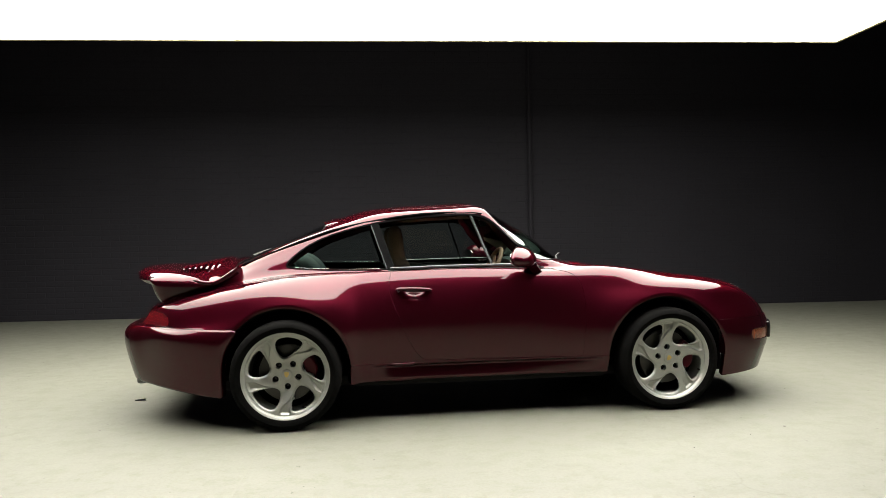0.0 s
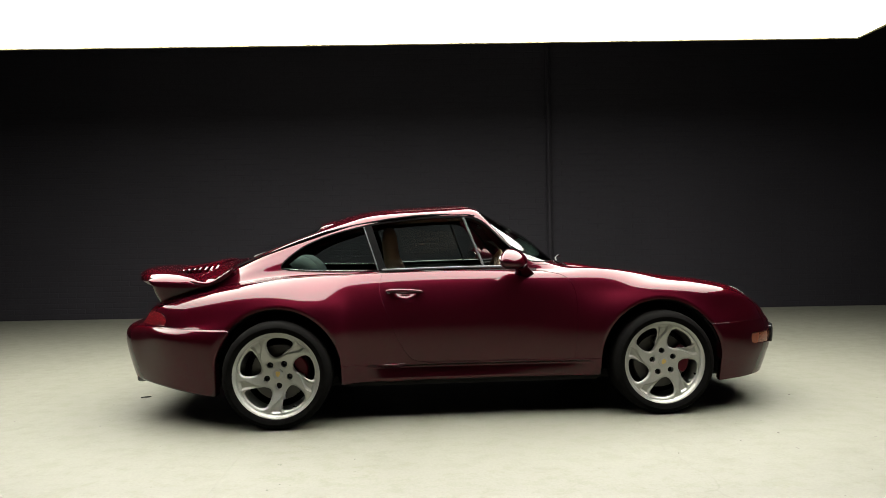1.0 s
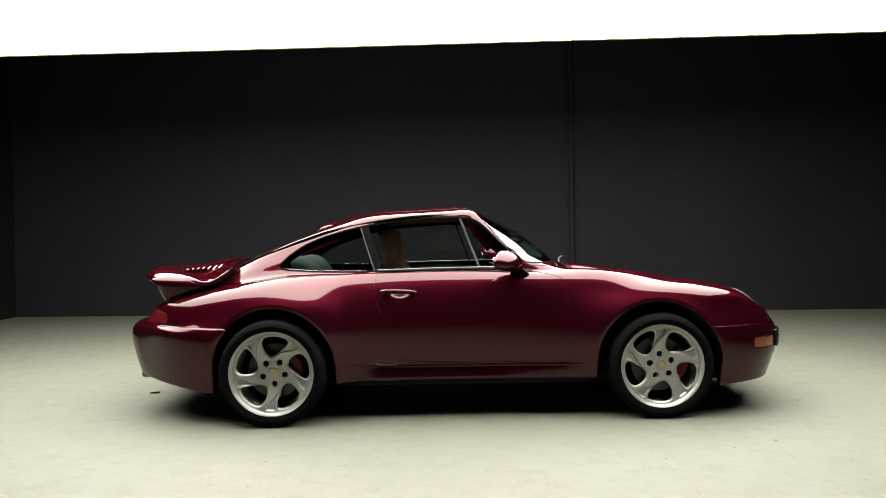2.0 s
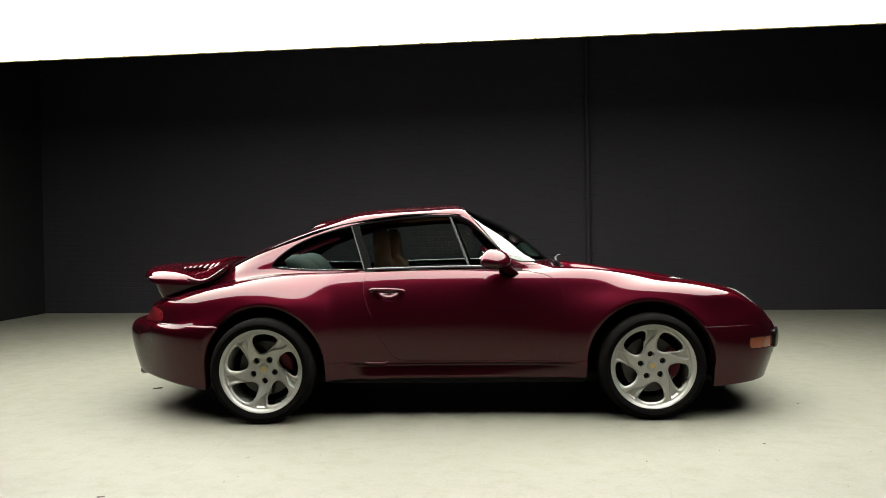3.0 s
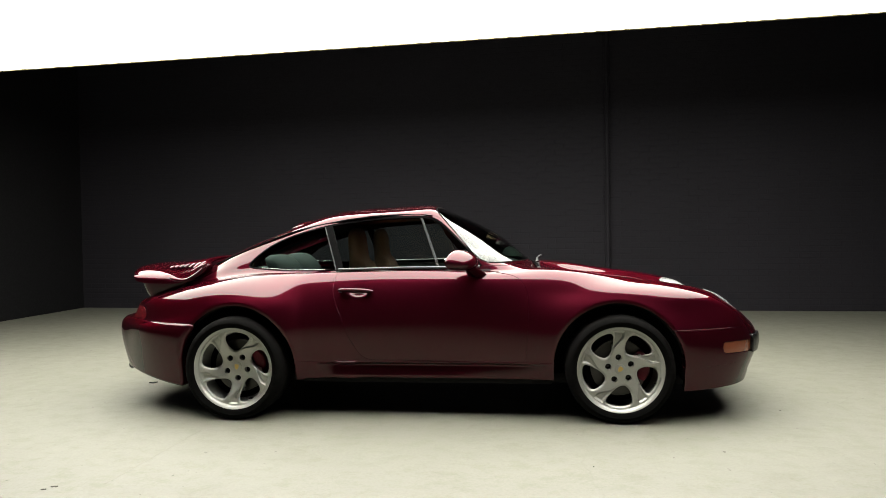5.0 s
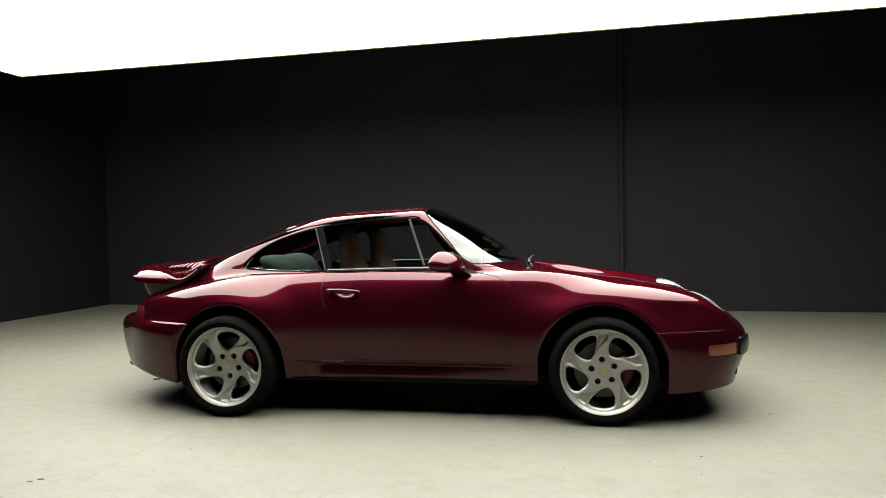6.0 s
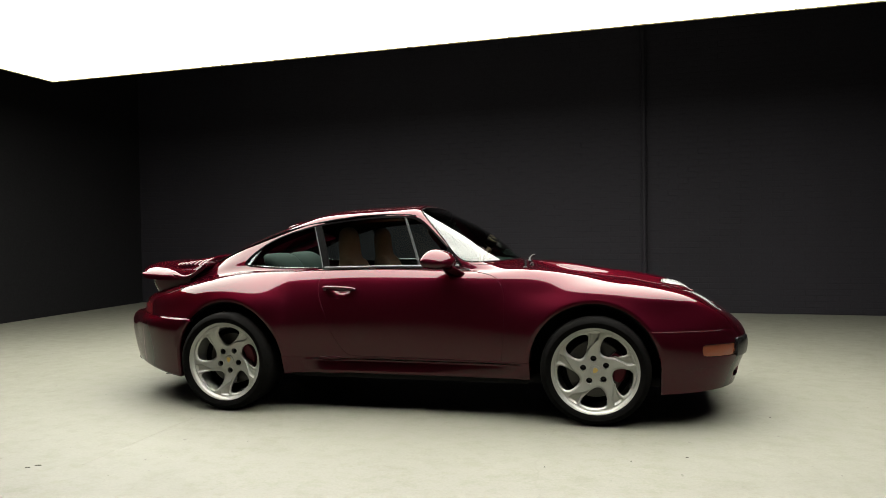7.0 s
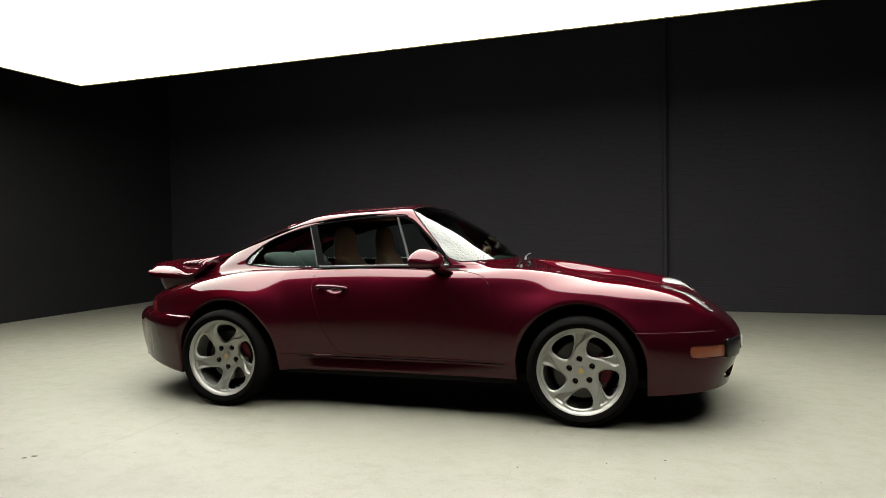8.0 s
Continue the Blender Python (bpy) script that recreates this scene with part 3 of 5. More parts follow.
def f_front_bumper(V):
    return np.where(V[:, 0] > 1.1, V[:, 2] - 0.533, 0.3)


def f_front_lip(V):
    return np.where(V[:, 0] > 1.1, V[:, 2] - 0.312 - 0.06 * np.clip(V[:, 0] - 1.45, 0, 0.5), 0.3)


def f_rear_bumper(V):
    return np.where(V[:, 0] < -1.1, V[:, 2] - 0.553 - 0.02 * np.clip(-1.45 - V[:, 0], 0, 0.36), 0.3)


def f_tail_light(V):
    line = [(-2.3, .582), (-1.838, .582), (-1.817, .584), (-1.811, .61), (-1.821, .637), (-1.853, .655), (-1.89, .661), (-2.3, .665)]
    return np.where(V[:, 0] < -1.65, inside_line(V[:, 0], V[:, 2], line), 0.3)


def f_hood(V):
    hw = 0.395 + 0.17 * np.clip((1.70 - V[:, 0]) / 1.0, 0, 1) ** 0.8
    return np.where(V[:, 2] > 0.56, smooth_max(np.abs(V[:, 1]) - hw, np.maximum(0.70 - V[:, 0], V[:, 0] - 1.93), 0.05), 0.3)


def f_lid(V):
    return np.where(V[:, 2] > 0.672, smooth_max(np.abs(V[:, 1]) - 0.47, np.maximum(V[:, 0] + 1.50, 0.69 - V[:, 2]), 0.06), 0.3)


def f_sunroof(V):
    d = np.maximum(np.abs(V[:, 0] + 0.24) - 0.27, -1)
    return np.where(V[:, 2] > 1.15, smooth_max(np.abs(V[:, 1]) - 0.40, d, 0.05), 0.3)


def f_wing(V):
    return np.where(V[:, 0] > 0.2, np.maximum(V[:, 2] - 0.9, 0.36 - V[:, 0]), 0.3)


def f_sill(V):
    return np.maximum(V[:, 2] - 0.336, np.abs(V[:, 0]) - 0.80)


LAMP_C, LAMP_A, LAMP_N = Vector((1.740, 0.495, 0.688)), Vector((0.66, 0.04, -0.75)).normalized(), Vector((0.70, 0.12, 0.70)).normalized()


def f_headlight(V):
    out = np.full(len(V), 0.3)
    for s in (1, -1):
        flip = np.array([1, s, 1])
        d = V * flip - np.array(LAMP_C)
        a, n = np.array(LAMP_A), np.array(LAMP_N)
        b = np.cross(n, a)
        r = (np.sqrt((d @ a / 0.128) ** 2 + (d @ b / 0.060) ** 2) - 1) * 0.095
        out = np.minimum(out, np.where(np.abs(d @ n) < 0.12, r, 0.3))
    return out


def f_indicator(V):
    line = [(1.730, .457), (1.718, .449), (1.714, .425), (1.720, .400), (1.733, .392), (1.905, .388), (1.905, .456)]
    return np.where(np.abs(V[:, 1]) > 0.3, inside_line(V[:, 0], V[:, 2], line), 0.3)


def f_bumper_grille(V):
    line = [(1.907, .384), (1.99, .384), (1.99, .476), (1.907, .476)]
    return np.where((np.abs(V[:, 1]) > 0.45), inside_line(V[:, 0], V[:, 2], line), 0.3)


def vertex_normals(V, T):
    n = np.cross(V[T[:, 1]] - V[T[:, 0]], V[T[:, 2]] - V[T[:, 0]])
    N = np.zeros_like(V)
    for k in range(3):
        np.add.at(N, T[:, k], n)
    return N / np.maximum(np.linalg.norm(N, axis=1), 1e-12)[:, None]


def f_intake(V):
    r = np.sqrt(((np.abs(V[:, 1]) - 0.43) / 0.115) ** 2 + ((V[:, 2] - 0.275) / 0.034) ** 2) - 1
    return np.where(V[:, 0] > 1.7, r * 0.034, 0.3)


def halves(s):
    c = s.V[s.T].mean(1)[:, 1]
    return s.pick(c < 0), s.pick(c > 0)


def build_shell(car):
    s = skin(640, 240)
    x, y, z = s.V.T
    rise = np.clip((z - 0.696) / 0.054, 0, 1)
    wall = rise**1.2 * np.clip((0.776 - z) / 0.018, 0, 1)
    scoop = wall * np.clip(1 - ((x + 0.398) / 0.064) ** 2, 0, 1) ** 0.7 * (np.abs(y) > 0.5)
    s.V = s.V - s.N * (0.027 * scoop)[:, None]
    s.N = vertex_normals(s.V, s.T)
    x, y, z = s.V.T
    arch = f_arch(s.V)
    s.V = s.V - s.N * (0.010 * np.clip(1 - arch / 0.022, 0, 1) ** 2 * np.clip((z - 0.37) / 0.08, 0, 1))[:, None]
    spindle = np.clip(1 - (np.abs(x - 0.035) / 0.690) ** 14, 0, 1) * (np.abs(y) > 0.4)
    drop = np.clip((0.334 - z) / 0.020, 0, 1)
    tuck = 0.024 * np.minimum(drop * drop * (3 - 2 * drop), np.clip((z - 0.248) / 0.064, 0, 1)) * spindle
    s.V = s.V - np.stack([0 * x, np.sign(y) * tuck, 0 * x], 1)
    s.N = vertex_normals(s.V, s.T)
    s = s.cut(f_arch(s.V))[1]
    # glazing
    for name, f, border, label, pane_glass in (("windscreen", f_screen, 0.005, "raked green-tinted windscreen", SCREEN), ("rear_window", f_rear_glass, 0.014, "sloping tinted rear window", REAR_GLASS)):
        ins, s = split(s, f, 0.001)
        pane, seal = ins.cut(f(ins.V) + border)
        seal.build(name + "_seal", RUBBER, car, "black rubber seal", 0.01)
        # towards its foot the pane keeps an even curve, whatever the body does below it
        B = lambda V: np.stack([V[:, 1] ** i * V[:, 0] ** j for i, j in ((0, 0), (1, 0), (2, 0), (3, 0), (0, 1), (1, 1), (2, 1))], 1)
        deep = f(pane.V) < -0.06
        even = B(pane.V) @ np.linalg.lstsq(B(pane.V[deep]), pane.N[deep], rcond=None)[0]
        k = np.clip((pane.V[:, 2] - 0.95) / 0.09, 0, 1)[:, None]
        even = k * pane.N + (1 - k) * even / np.linalg.norm(even, axis=1)[:, None]
        pane = Soup(pane.V, even / np.linalg.norm(even, axis=1)[:, None], pane.T)
        pane.shifted(-0.003).build(name, pane_glass, car, label, 0.0)
    ins, s = split(s, f_side_glass, 0.001)
    pane, seal = ins.cut(f_side_glass(ins.V) + 0.008 + 0.006 * np.clip((ins.V[:, 2] - 1.02) / 0.10, 0, 1) * np.clip((ins.V[:, 0] + 0.75) / 0.3, 0, 1))
    for h in halves(seal):
        h.shifted(0.001).build("window_seal", RUBBER, car, "black rubber window seal", 0.012)
    for h in halves(pane):
        h = h.shifted(-0.006)
        deep = f_side_glass(h.V) < -0.035
        A = lambda V: np.stack([np.ones(len(V)), V[:, 0], V[:, 2], V[:, 0] ** 2, V[:, 0] * V[:, 2]], 1)
        fit = np.linalg.lstsq(A(h.V[deep]), h.N[deep], rcond=None)[0]
        flat = A(h.V) @ fit
        h = Soup(h.V, flat / np.linalg.norm(flat, axis=1)[:, None], h.T)
        post = lambda V: V[:, 0] - (-0.655 + (1.17 - V[:, 2]) * 0.33)
        rear, rest = h.cut(post(h.V))
        pillar, rest = rest.cut(post(rest.V) - 0.05)
        strut = lambda V: V[:, 0] - (-0.034 + (1.19 - V[:, 2]) * 0.37)
        mid, rest = rest.cut(strut(rest.V))
        bar, vent = rest.cut(strut(rest.V) - 0.012)
        rear.build("quarter_window", TINT, car, "tinted rear quarter window", 0.0)
        mid.build("door_window", TINT, car, "tinted door window", 0.0)
        vent.build("vent_window", TINT, car, "small fixed front side window", 0.0)
        post_edge, pillar = pillar.cut(post(pillar.V) - 0.005)
        post_edge.shifted(0.011).build("pillar_edge", SATIN, car, "grey pillar edge strip", 0.02)
        pillar.shifted(0.009).build("centre_pillar", MATT, car, "black pillar trim", 0.02)
        bar.shifted(0.008).build("window_divider", SATIN, car, "grey window divider bar", 0.015)
    # lamps
    ins, s = split(s, f_headlight, 0.002)
    for h in halves(ins):
        rim, lens = h.cut(-(f_headlight(h.V) + 0.006))
        k = np.clip(-(f_headlight(lens.V) + 0.006) / 0.07, 0, 1)
        dish = lens.shifted(-0.012)
        dome = Soup(lens.V + lens.N * (0.002 + 0.009 * (1 - (1 - k) ** 2))[:, None], lens.N, lens.T)
        dome.N = vertex_normals(dome.V, dome.T)
        lamp = dome.build("headlight", LENS, car, "oval clear headlight", 0.0)
        rim.shifted(0.003).build("headlight_rim", LENS, lamp, "", 0.016)
        dish.build("reflector", REFLECTOR, lamp, "bright reflector", 0.0)
    ins, s = split(s, f_tail_light, 0.002)
    ins.shifted(-0.002).build("tail_light", REDLENS, car, "full-width red tail light strip", 0.01)
    # bumpers
    ins, s = split(s, f_front_bumper)
    lip, ins = split(ins, f_front_lip, 0.0015)
    holes, lip = split(lip, f_intake, 0.001)
    for h in halves(holes):
        h.shifted(-0.025).build("air_intake", BLACK, car, "dark oval air intake", 0.0)
    lip.build("front_lip", PAINT, car, "painted front spoiler lip", 0.02)
    lamps, ins = split(ins, f_indicator, 0.002)
    for h in halves(lamps):
        h.shifted(-0.001).build("indicator", AMBER, car, "amber front indicator lens", 0.02)
    grille, ins = split(ins, f_bumper_grille, 0.001)
    for h in halves(grille):
        h.shifted(0.017).build("bumper_pad", BLACK, car, "black bumper pad", 0.05, 0.006)
    ins.shifted(0.003).build("front_bumper", PAINT, car, "painted front bumper", 0.05)
    ins, s = split(s, f_rear_bumper)
    k = 0.014 + 0.006 * np.clip((-1.62 - ins.V[:, 0]) / 0.25, 0, 1)
    ins = Soup(ins.V + ins.N * k[:, None], ins.N, ins.T)
    ins.build("rear_bumper", PAINT, car, "painted rear bumper", 0.05, 0.021)
    # panels
    ins, s = split(s, f_hood)
    ins.build("bonnet", PAINT, car, "", 0.02)
    ins, s = split(s, f_lid)
    ins.build("engine_lid", PAINT, car, "", 0.02)
    ins, s = split(s, f_sunroof, 0.0025)
    ins.shifted(0.001).build("sunroof", PAINT, car, "closed sliding sunroof panel", 0.015)
    ins, s = split(s, f_door)
    doors = [h.build("door", PAINT, car, "", 0.02) for h in halves(ins)]
    ins, s = split(s, f_sill, 0.002)
    for h in halves(ins):
        k = 0.002 + 0.010 * np.exp(-((h.V[:, 0] + 0.476) / 0.062) ** 8)
        h = Soup(h.V + h.N * k[:, None], h.N, h.T)
        h.build("sill", PAINT, car, "", 0.05, 0.0065)
    ins, s = split(s, f_wing)
    for h in halves(ins):
        h.build("front_wing", PAINT, car, "", 0.06, 0.003)
    s.build("body_shell", PAINT, car, "", 0.06, 0.003)
    # inner skin behind the shut lines
    i = skin(170, 70)
    for f in (f_arch, f_screen, f_rear_glass, f_side_glass):
        i = i.cut(f(i.V))[1]
    i = i.shifted(-0.032)
    low = np.clip((0.37 - i.V[:, 2]) / 0.03, 0, 1) * (np.abs(i.V[:, 0]) < 0.85)
    i.V = i.V - np.stack([0 * low, np.sign(i.V[:, 1]) * 0.035 * low, 0 * low], 1)
    i.build("inner_panel", DARK, car, "dark inner structure", 0.0)
    return doors


HOLE = [(.385, -13), (.42, -19.5), (.52, -24), (.65, -23.5), (.76, -20.5), (.82, -14.5), (.842, -5), (.845, 6), (.838, 15), (.815, 21.5), (.77, 24), (.68, 23), (.58, 20), (.49, 14.5), (.42, 6.5), (.385, -3.5)]


def build_wheel(name, car, at, width, hub, turn, side):
    """An alloy wheel with five twisted spokes; its outer rim lies in y = 0 and its face looks to -y."""
    R = 0.2535
    line = []
    keys = HOLE + HOLE[:1]
    for r, a in spline([(r * math.sin(radians(a)), r * math.cos(radians(a))) for r, a in keys], 72)[:-1]:
        line.append((R * r, R * a))
    nr, na = 84, 480
    rr = np.linspace(0.012, 0.225, nr)
    aa = np.linspace(0, 2 * np.pi, na, endpoint=False)
    r, a = np.meshgrid(rr, aa, indexing="ij")
    r, a = r.ravel(), a.ravel()
    fold = (a + np.pi / 5) % (2 * np.pi / 5) - np.pi / 5
    x, z = r * np.sin(fold), r * np.cos(fold)
    sd = inside_line(x, z, line)
    # the neighbouring openings matter for the far side of each spoke
    for k in (1, -1):
        b = fold - k * 2 * np.pi / 5
        sd = np.where(np.abs(sd) < 1, np.minimum(sd, inside_line(r * np.sin(b), r * np.cos(b), line)), sd)
    sd = sd + 0.006
    t = np.clip((r - 0.06) / 0.15, 0, 1)
    depth = hub * (1 - t * t * (3 - 2 * t)) + 0.020 * t
    # a hollow runs down each spoke beside the opening's trailing edge and narrows towards the hub
    step = lambda v: np.clip(v, 0, 1) ** 2 * (3 - 2 * np.clip(v, 0, 1))
    edge = np.interp(r / R, [0.42, 0.49, 0.58, 0.68, 0.77, 0.84], [6.5, 14.5, 20, 23, 24, 24])
    off = (np.degrees(a) + 30) % 72 - 30 - edge
    taper = 0.25 + 0.75 * step((r / R - 0.42) / 0.36)
    hollow = step((off / taper - 1) / 6) * step((21 - off / taper) / 7) * step((r / R - 0.42) / 0.2) * step((0.875 - r / R) / 0.06)
    depth = depth + 0.013 * hollow + 0.010 * np.exp(-(np.clip(sd - 0.006, 0, 1) / 0.006) ** 1.3) * np.clip((r - 0.05) / 0.03, 0, 1)
    V = np.stack([r * np.sin(a), depth, r * np.cos(a)], 1)
    idx = np.arange(nr * na).reshape(nr, na)
    nx = np.roll(idx, -1, axis=1)
    q = np.stack([idx[:-1], nx[:-1], nx[1:], idx[1:]], -1).reshape(-1, 4)
    T = np.vstack([q[:, [0, 1, 2]], q[:, [0, 2, 3]]])
    n = np.cross(V[T[:, 1]] - V[T[:, 0]], V[T[:, 2]] - V[T[:, 0]])
    N = np.zeros_like(V)
    for k in range(3):
        np.add.at(N, T[:, k], n)
    N /= np.maximum(np.linalg.norm(N, axis=1), 1e-12)[:, None]
    if N[:, 1].mean() > 0:
        N, T = -N, T[:, ::-1]
    face = Soup(V, N, T)
    face = face.cut(sd - 0.006)[1]
    for k in range(5):
        c = radians(28 + 72 * k)
        d = np.hypot(face.V[:, 0] - 0.067 * math.sin(c), face.V[:, 2] - 0.067 * math.cos(c)) - 0.0185
        face = face.cut(d)[1]
    wheel = face.build("wheel", ALLOY, car, "five-spoke twisted silver alloy wheel", 0.03)
    bm = bmesh.new()
    lathe(bm, [(0.2235, 0.022), (0.2283, 0.01), (0.2356, 0.003), (0.243, -0.002), (0.2504, -0.001), (0.2535, 0.004), (0.2525, 0.012), (0.2409, 0.018), (0.2356, 0.03), (0.2293, 0.06), (0.2157, 0.09), (0.2157, width), (0.2104, width), (0.2104, 0.09), (0.2188, 0.055), (0.2235, 0.03)], 96, True)
    part("rim", bm, ALLOY, wheel, "bright rolled rim", 40)
    bm = bmesh.new()
    o = 0.3085
    lathe(bm, [(0.240, 0.012), (0.245, -0.003), (0.253, -0.010), (0.264, -0.0150), (0.271, -0.0160), (0.273, -0.0170), (0.279, -0.0155), (0.290, -0.009), (0.299, 0.0), (0.304, 0.012), (o - 0.001, 0.03), (o, 0.05), (o, width - 0.05), (o - 0.001, width - 0.03), (0.298, width), (0.27, width + 0.014), (0.235, width + 0.008), (0.22, width - 0.02)], 96)
    part("tyre", bm, TYRE, wheel, "low-profile black tyre", 30)
    bm = bmesh.new()
    lathe(bm, [(0.001, hub - 0.006), (0.024, hub - 0.005), (0.030, hub - 0.002), (0.032, hub + 0.006)], 40)
    part("centre_cap", bm, ALLOY, wheel, "", 40)
    bm = bmesh.new()
    pts = [(-0.011, 0.013), (0, 0.015), (0.011, 0.013), (0.011, 0.0), (0.007, -0.009), (0, -0.015), (-0.007, -0.009), (-0.011, 0.0)]
    vs = [bm.verts.new((u * 1.1, hub - 0.0062, w * 1.1)) for u, w in pts]
    f = bm.faces.new(vs)
    ext = bmesh.ops.extrude_face_region(bm, geom=[f])["geom"]
    bmesh.ops.translate(bm, vec=(0, -0.0018, 0), verts=[e for e in ext if isinstance(e, bmesh.types.BMVert)])
    bmesh.ops.recalc_face_normals(bm, faces=bm.faces)
    part("cap_badge", bm, GOLD, wheel, "small gold shield badge", 20)
    for k in range(5):
        c = radians(28 + 72 * k)
        bm = bmesh.new()
        lathe(bm, [(0.001, hub + 0.03), (0.0085, hub + 0.03), (0.0095, hub + 0.034), (0.0095, hub + 0.05)], 6)
        bmesh.ops.translate(bm, vec=(0.067 * math.sin(c), 0, 0.067 * math.cos(c)), verts=bm.verts)
        part("wheel_nut", bm, BLACK, wheel, "", 20)
    # an added dark disc behind the nut holes stands in for their shade
    bm = bmesh.new()
    lathe(bm, [(0.034, hub + 0.040), (0.088, hub + 0.040), (0.090, hub + 0.05)], 40)
    part("nut_hole_shade", bm, DARK, wheel, "", 30)
    bm = bmesh.new()
    c = radians(148 if width > 0.22 else 75)
    tube(bm, [(0.214 * math.sin(c), 0.05, 0.214 * math.cos(c)), (0.206 * math.sin(c), 0.03, 0.206 * math.cos(c)), (0.200 * math.sin(c), 0.008, 0.200 * math.cos(c))], 0.0055, 8)
    part("valve", bm, BLACK, wheel, "")
    x, y, z = at
    m = pose(x, -y, z, 0, 0, 0) if side < 0 else pose(x, y, z, 0, 0, 180)
    wheel.matrix_basis = m @ pose(0, 0, 0, 0, turn, 0)
    # brakes stay with the car
    bm = bmesh.new()
    lathe(bm, [(0.07, hub + 0.055), (0.16, hub + 0.055), (0.161, hub + 0.057), (0.161, hub + 0.085), (0.07, hub + 0.085)], 72)
    disc = part("brake_disc", bm, IRON, car, "drilled iron brake disc", 30)
    disc.matrix_basis = m
    bm = bmesh.new()
    sgn = 1 if side < 0 else -1
    lo, hi = radians(48), radians(118)
    ang = [lo + (hi - lo) * i / 14 for i in range(15)]
    rows = []
    for t in ang:
        taper = 1 - 0.25 * abs((t - (lo + hi) / 2) / (hi - lo) * 2) ** 3
        rows.append([bm.verts.new((sgn * q * math.sin(t), d, q * math.cos(t))) for q, d in ((0.10, hub + 0.05), (0.105, hub + 0.03), (0.125, hub + 0.022), (0.10 + 0.062 * taper, hub + 0.022), (0.10 + 0.072 * taper, hub + 0.034), (0.10 + 0.072 * taper, hub + 0.10), (0.10, hub + 0.10))])
    for p, q in zip(rows, rows[1:]):
        for k in range(7):
            bm.faces.new((p[k], p[(k + 1) % 7], q[(k + 1) % 7], q[k]))
    bm.faces.new(rows[0][::-1])
    bm.faces.new(rows[-1])
    bmesh.ops.recalc_face_normals(bm, faces=bm.faces)
    cal = part("brake_caliper", bm, CALIPER, car, "red brake caliper", 35)
    cal.matrix_basis = m
    bm = bmesh.new()
    lathe(bm, [(0.001, width - 0.01), (0.19, width - 0.01), (0.199, width - 0.02), (0.199, 0.12)], 40)
    part("wheel_backing", bm, DARK, wheel, "", 30)
    return wheel


def build_underbody(car):
    bm = bmesh.new()
    box(bm, (-1.66, -0.62, 0.185), (1.70, 0.62, 0.25), 0.02)
    part("floor_pan", bm, DARK, car, "dark underside")
    for s in (-1, 1):
        bm = bmesh.new()
        box(bm, (-0.765, min(s * 0.58, s * 0.715), 0.200), (0.755, max(s * 0.58, s * 0.715), 0.250), 0.006)
        part("sill_underside", bm, DARK, car, "black rocker underside")
        for (cx, cz) in (ARCH_F, ARCH_R):
            bm = bmesh.new()
            n = 28
            r = ARCH + 0.01
            prof = [(cx + r * math.cos(t), cz + r * math.sin(t)) for t in (math.pi * i / n for i in range(n + 1))]
            prof = [(cx + r, 0.225)] + prof + [(cx - r, 0.225)]
            a = [bm.verts.new((x, s * 0.735, z)) for x, z in prof]
            b = [bm.verts.new((x, s * 0.42, z)) for x, z in prof]
            for i in range(len(prof) - 1):
                bm.faces.new((a[i], a[i + 1], b[i + 1], b[i]))
            bm.faces.new(b)
            part("wheel_arch_liner", bm, DARK, car, "black wheel arch liner")


COARSE = skin(240, 100)


def on_side(x, z, out=0.0, side=-1):
    """The point of the car's flank at x and height z, lifted by out, and the normal there."""
    V, N = COARSE.V, COARSE.N
    ok = (V[:, 1] * side > 0.3) & (np.abs(N[:, 1]) > 0.12)
    d = (V[:, 0] - x) ** 2 + (V[:, 2] - z) ** 2 + np.where(ok, 0, 9)
    near = np.argsort(d)[:6]
    w = 1 / (d[near] + 1e-6)
    n = (N[near] * w[:, None]).sum(0) / w.sum()
    n /= np.linalg.norm(n)
    c = (V[near] * w[:, None]).sum(0) / w.sum()
    y = c[1] - ((x - c[0]) * n[0] + (z - c[2]) * n[2]) / n[1]
    return Vector((x, y, z)) + out * Vector(n), Vector(n)


def on_top(x, y, out=0.0):
    V, N = COARSE.V, COARSE.N
    d = (V[:, 0] - x) ** 2 + (V[:, 1] - y) ** 2 + np.where(N[:, 2] > 0.1, 0, 9)
    near = np.argsort(d)[:6]
    w = 1 / (d[near] + 1e-6)
    n = (N[near] * w[:, None]).sum(0) / w.sum()
    n /= np.linalg.norm(n)
    c = (V[near] * w[:, None]).sum(0) / w.sum()
    z = c[2] - ((x - c[0]) * n[0] + (y - c[1]) * n[1]) / n[2]
    return Vector((x, y, z)) + out * Vector(n), Vector(n)


def side_line(xs, zs, out, side, order=4):
    """Points along the flank, with the width smoothed by a polynomial."""
    pts = [on_side(float(x), float(z), out, side)[0] for x, z in zip(xs, zs)]
    mid, half = (xs[0] + xs[-1]) / 2, abs(xs[-1] - xs[0]) / 2
    fit = np.polyfit((np.array(xs) - mid) / half, [p.y for p in pts], order)
    rise = np.polyfit((np.array(xs) - mid) / half, [p.z - float(z) for p, z in zip(pts, zs)], order)
    at = lambda f, x: float(np.polyval(f, (x - mid) / half))
    return [Vector((float(x), at(fit, x), float(z) + at(rise, x))) for x, z in zip(xs, zs)]


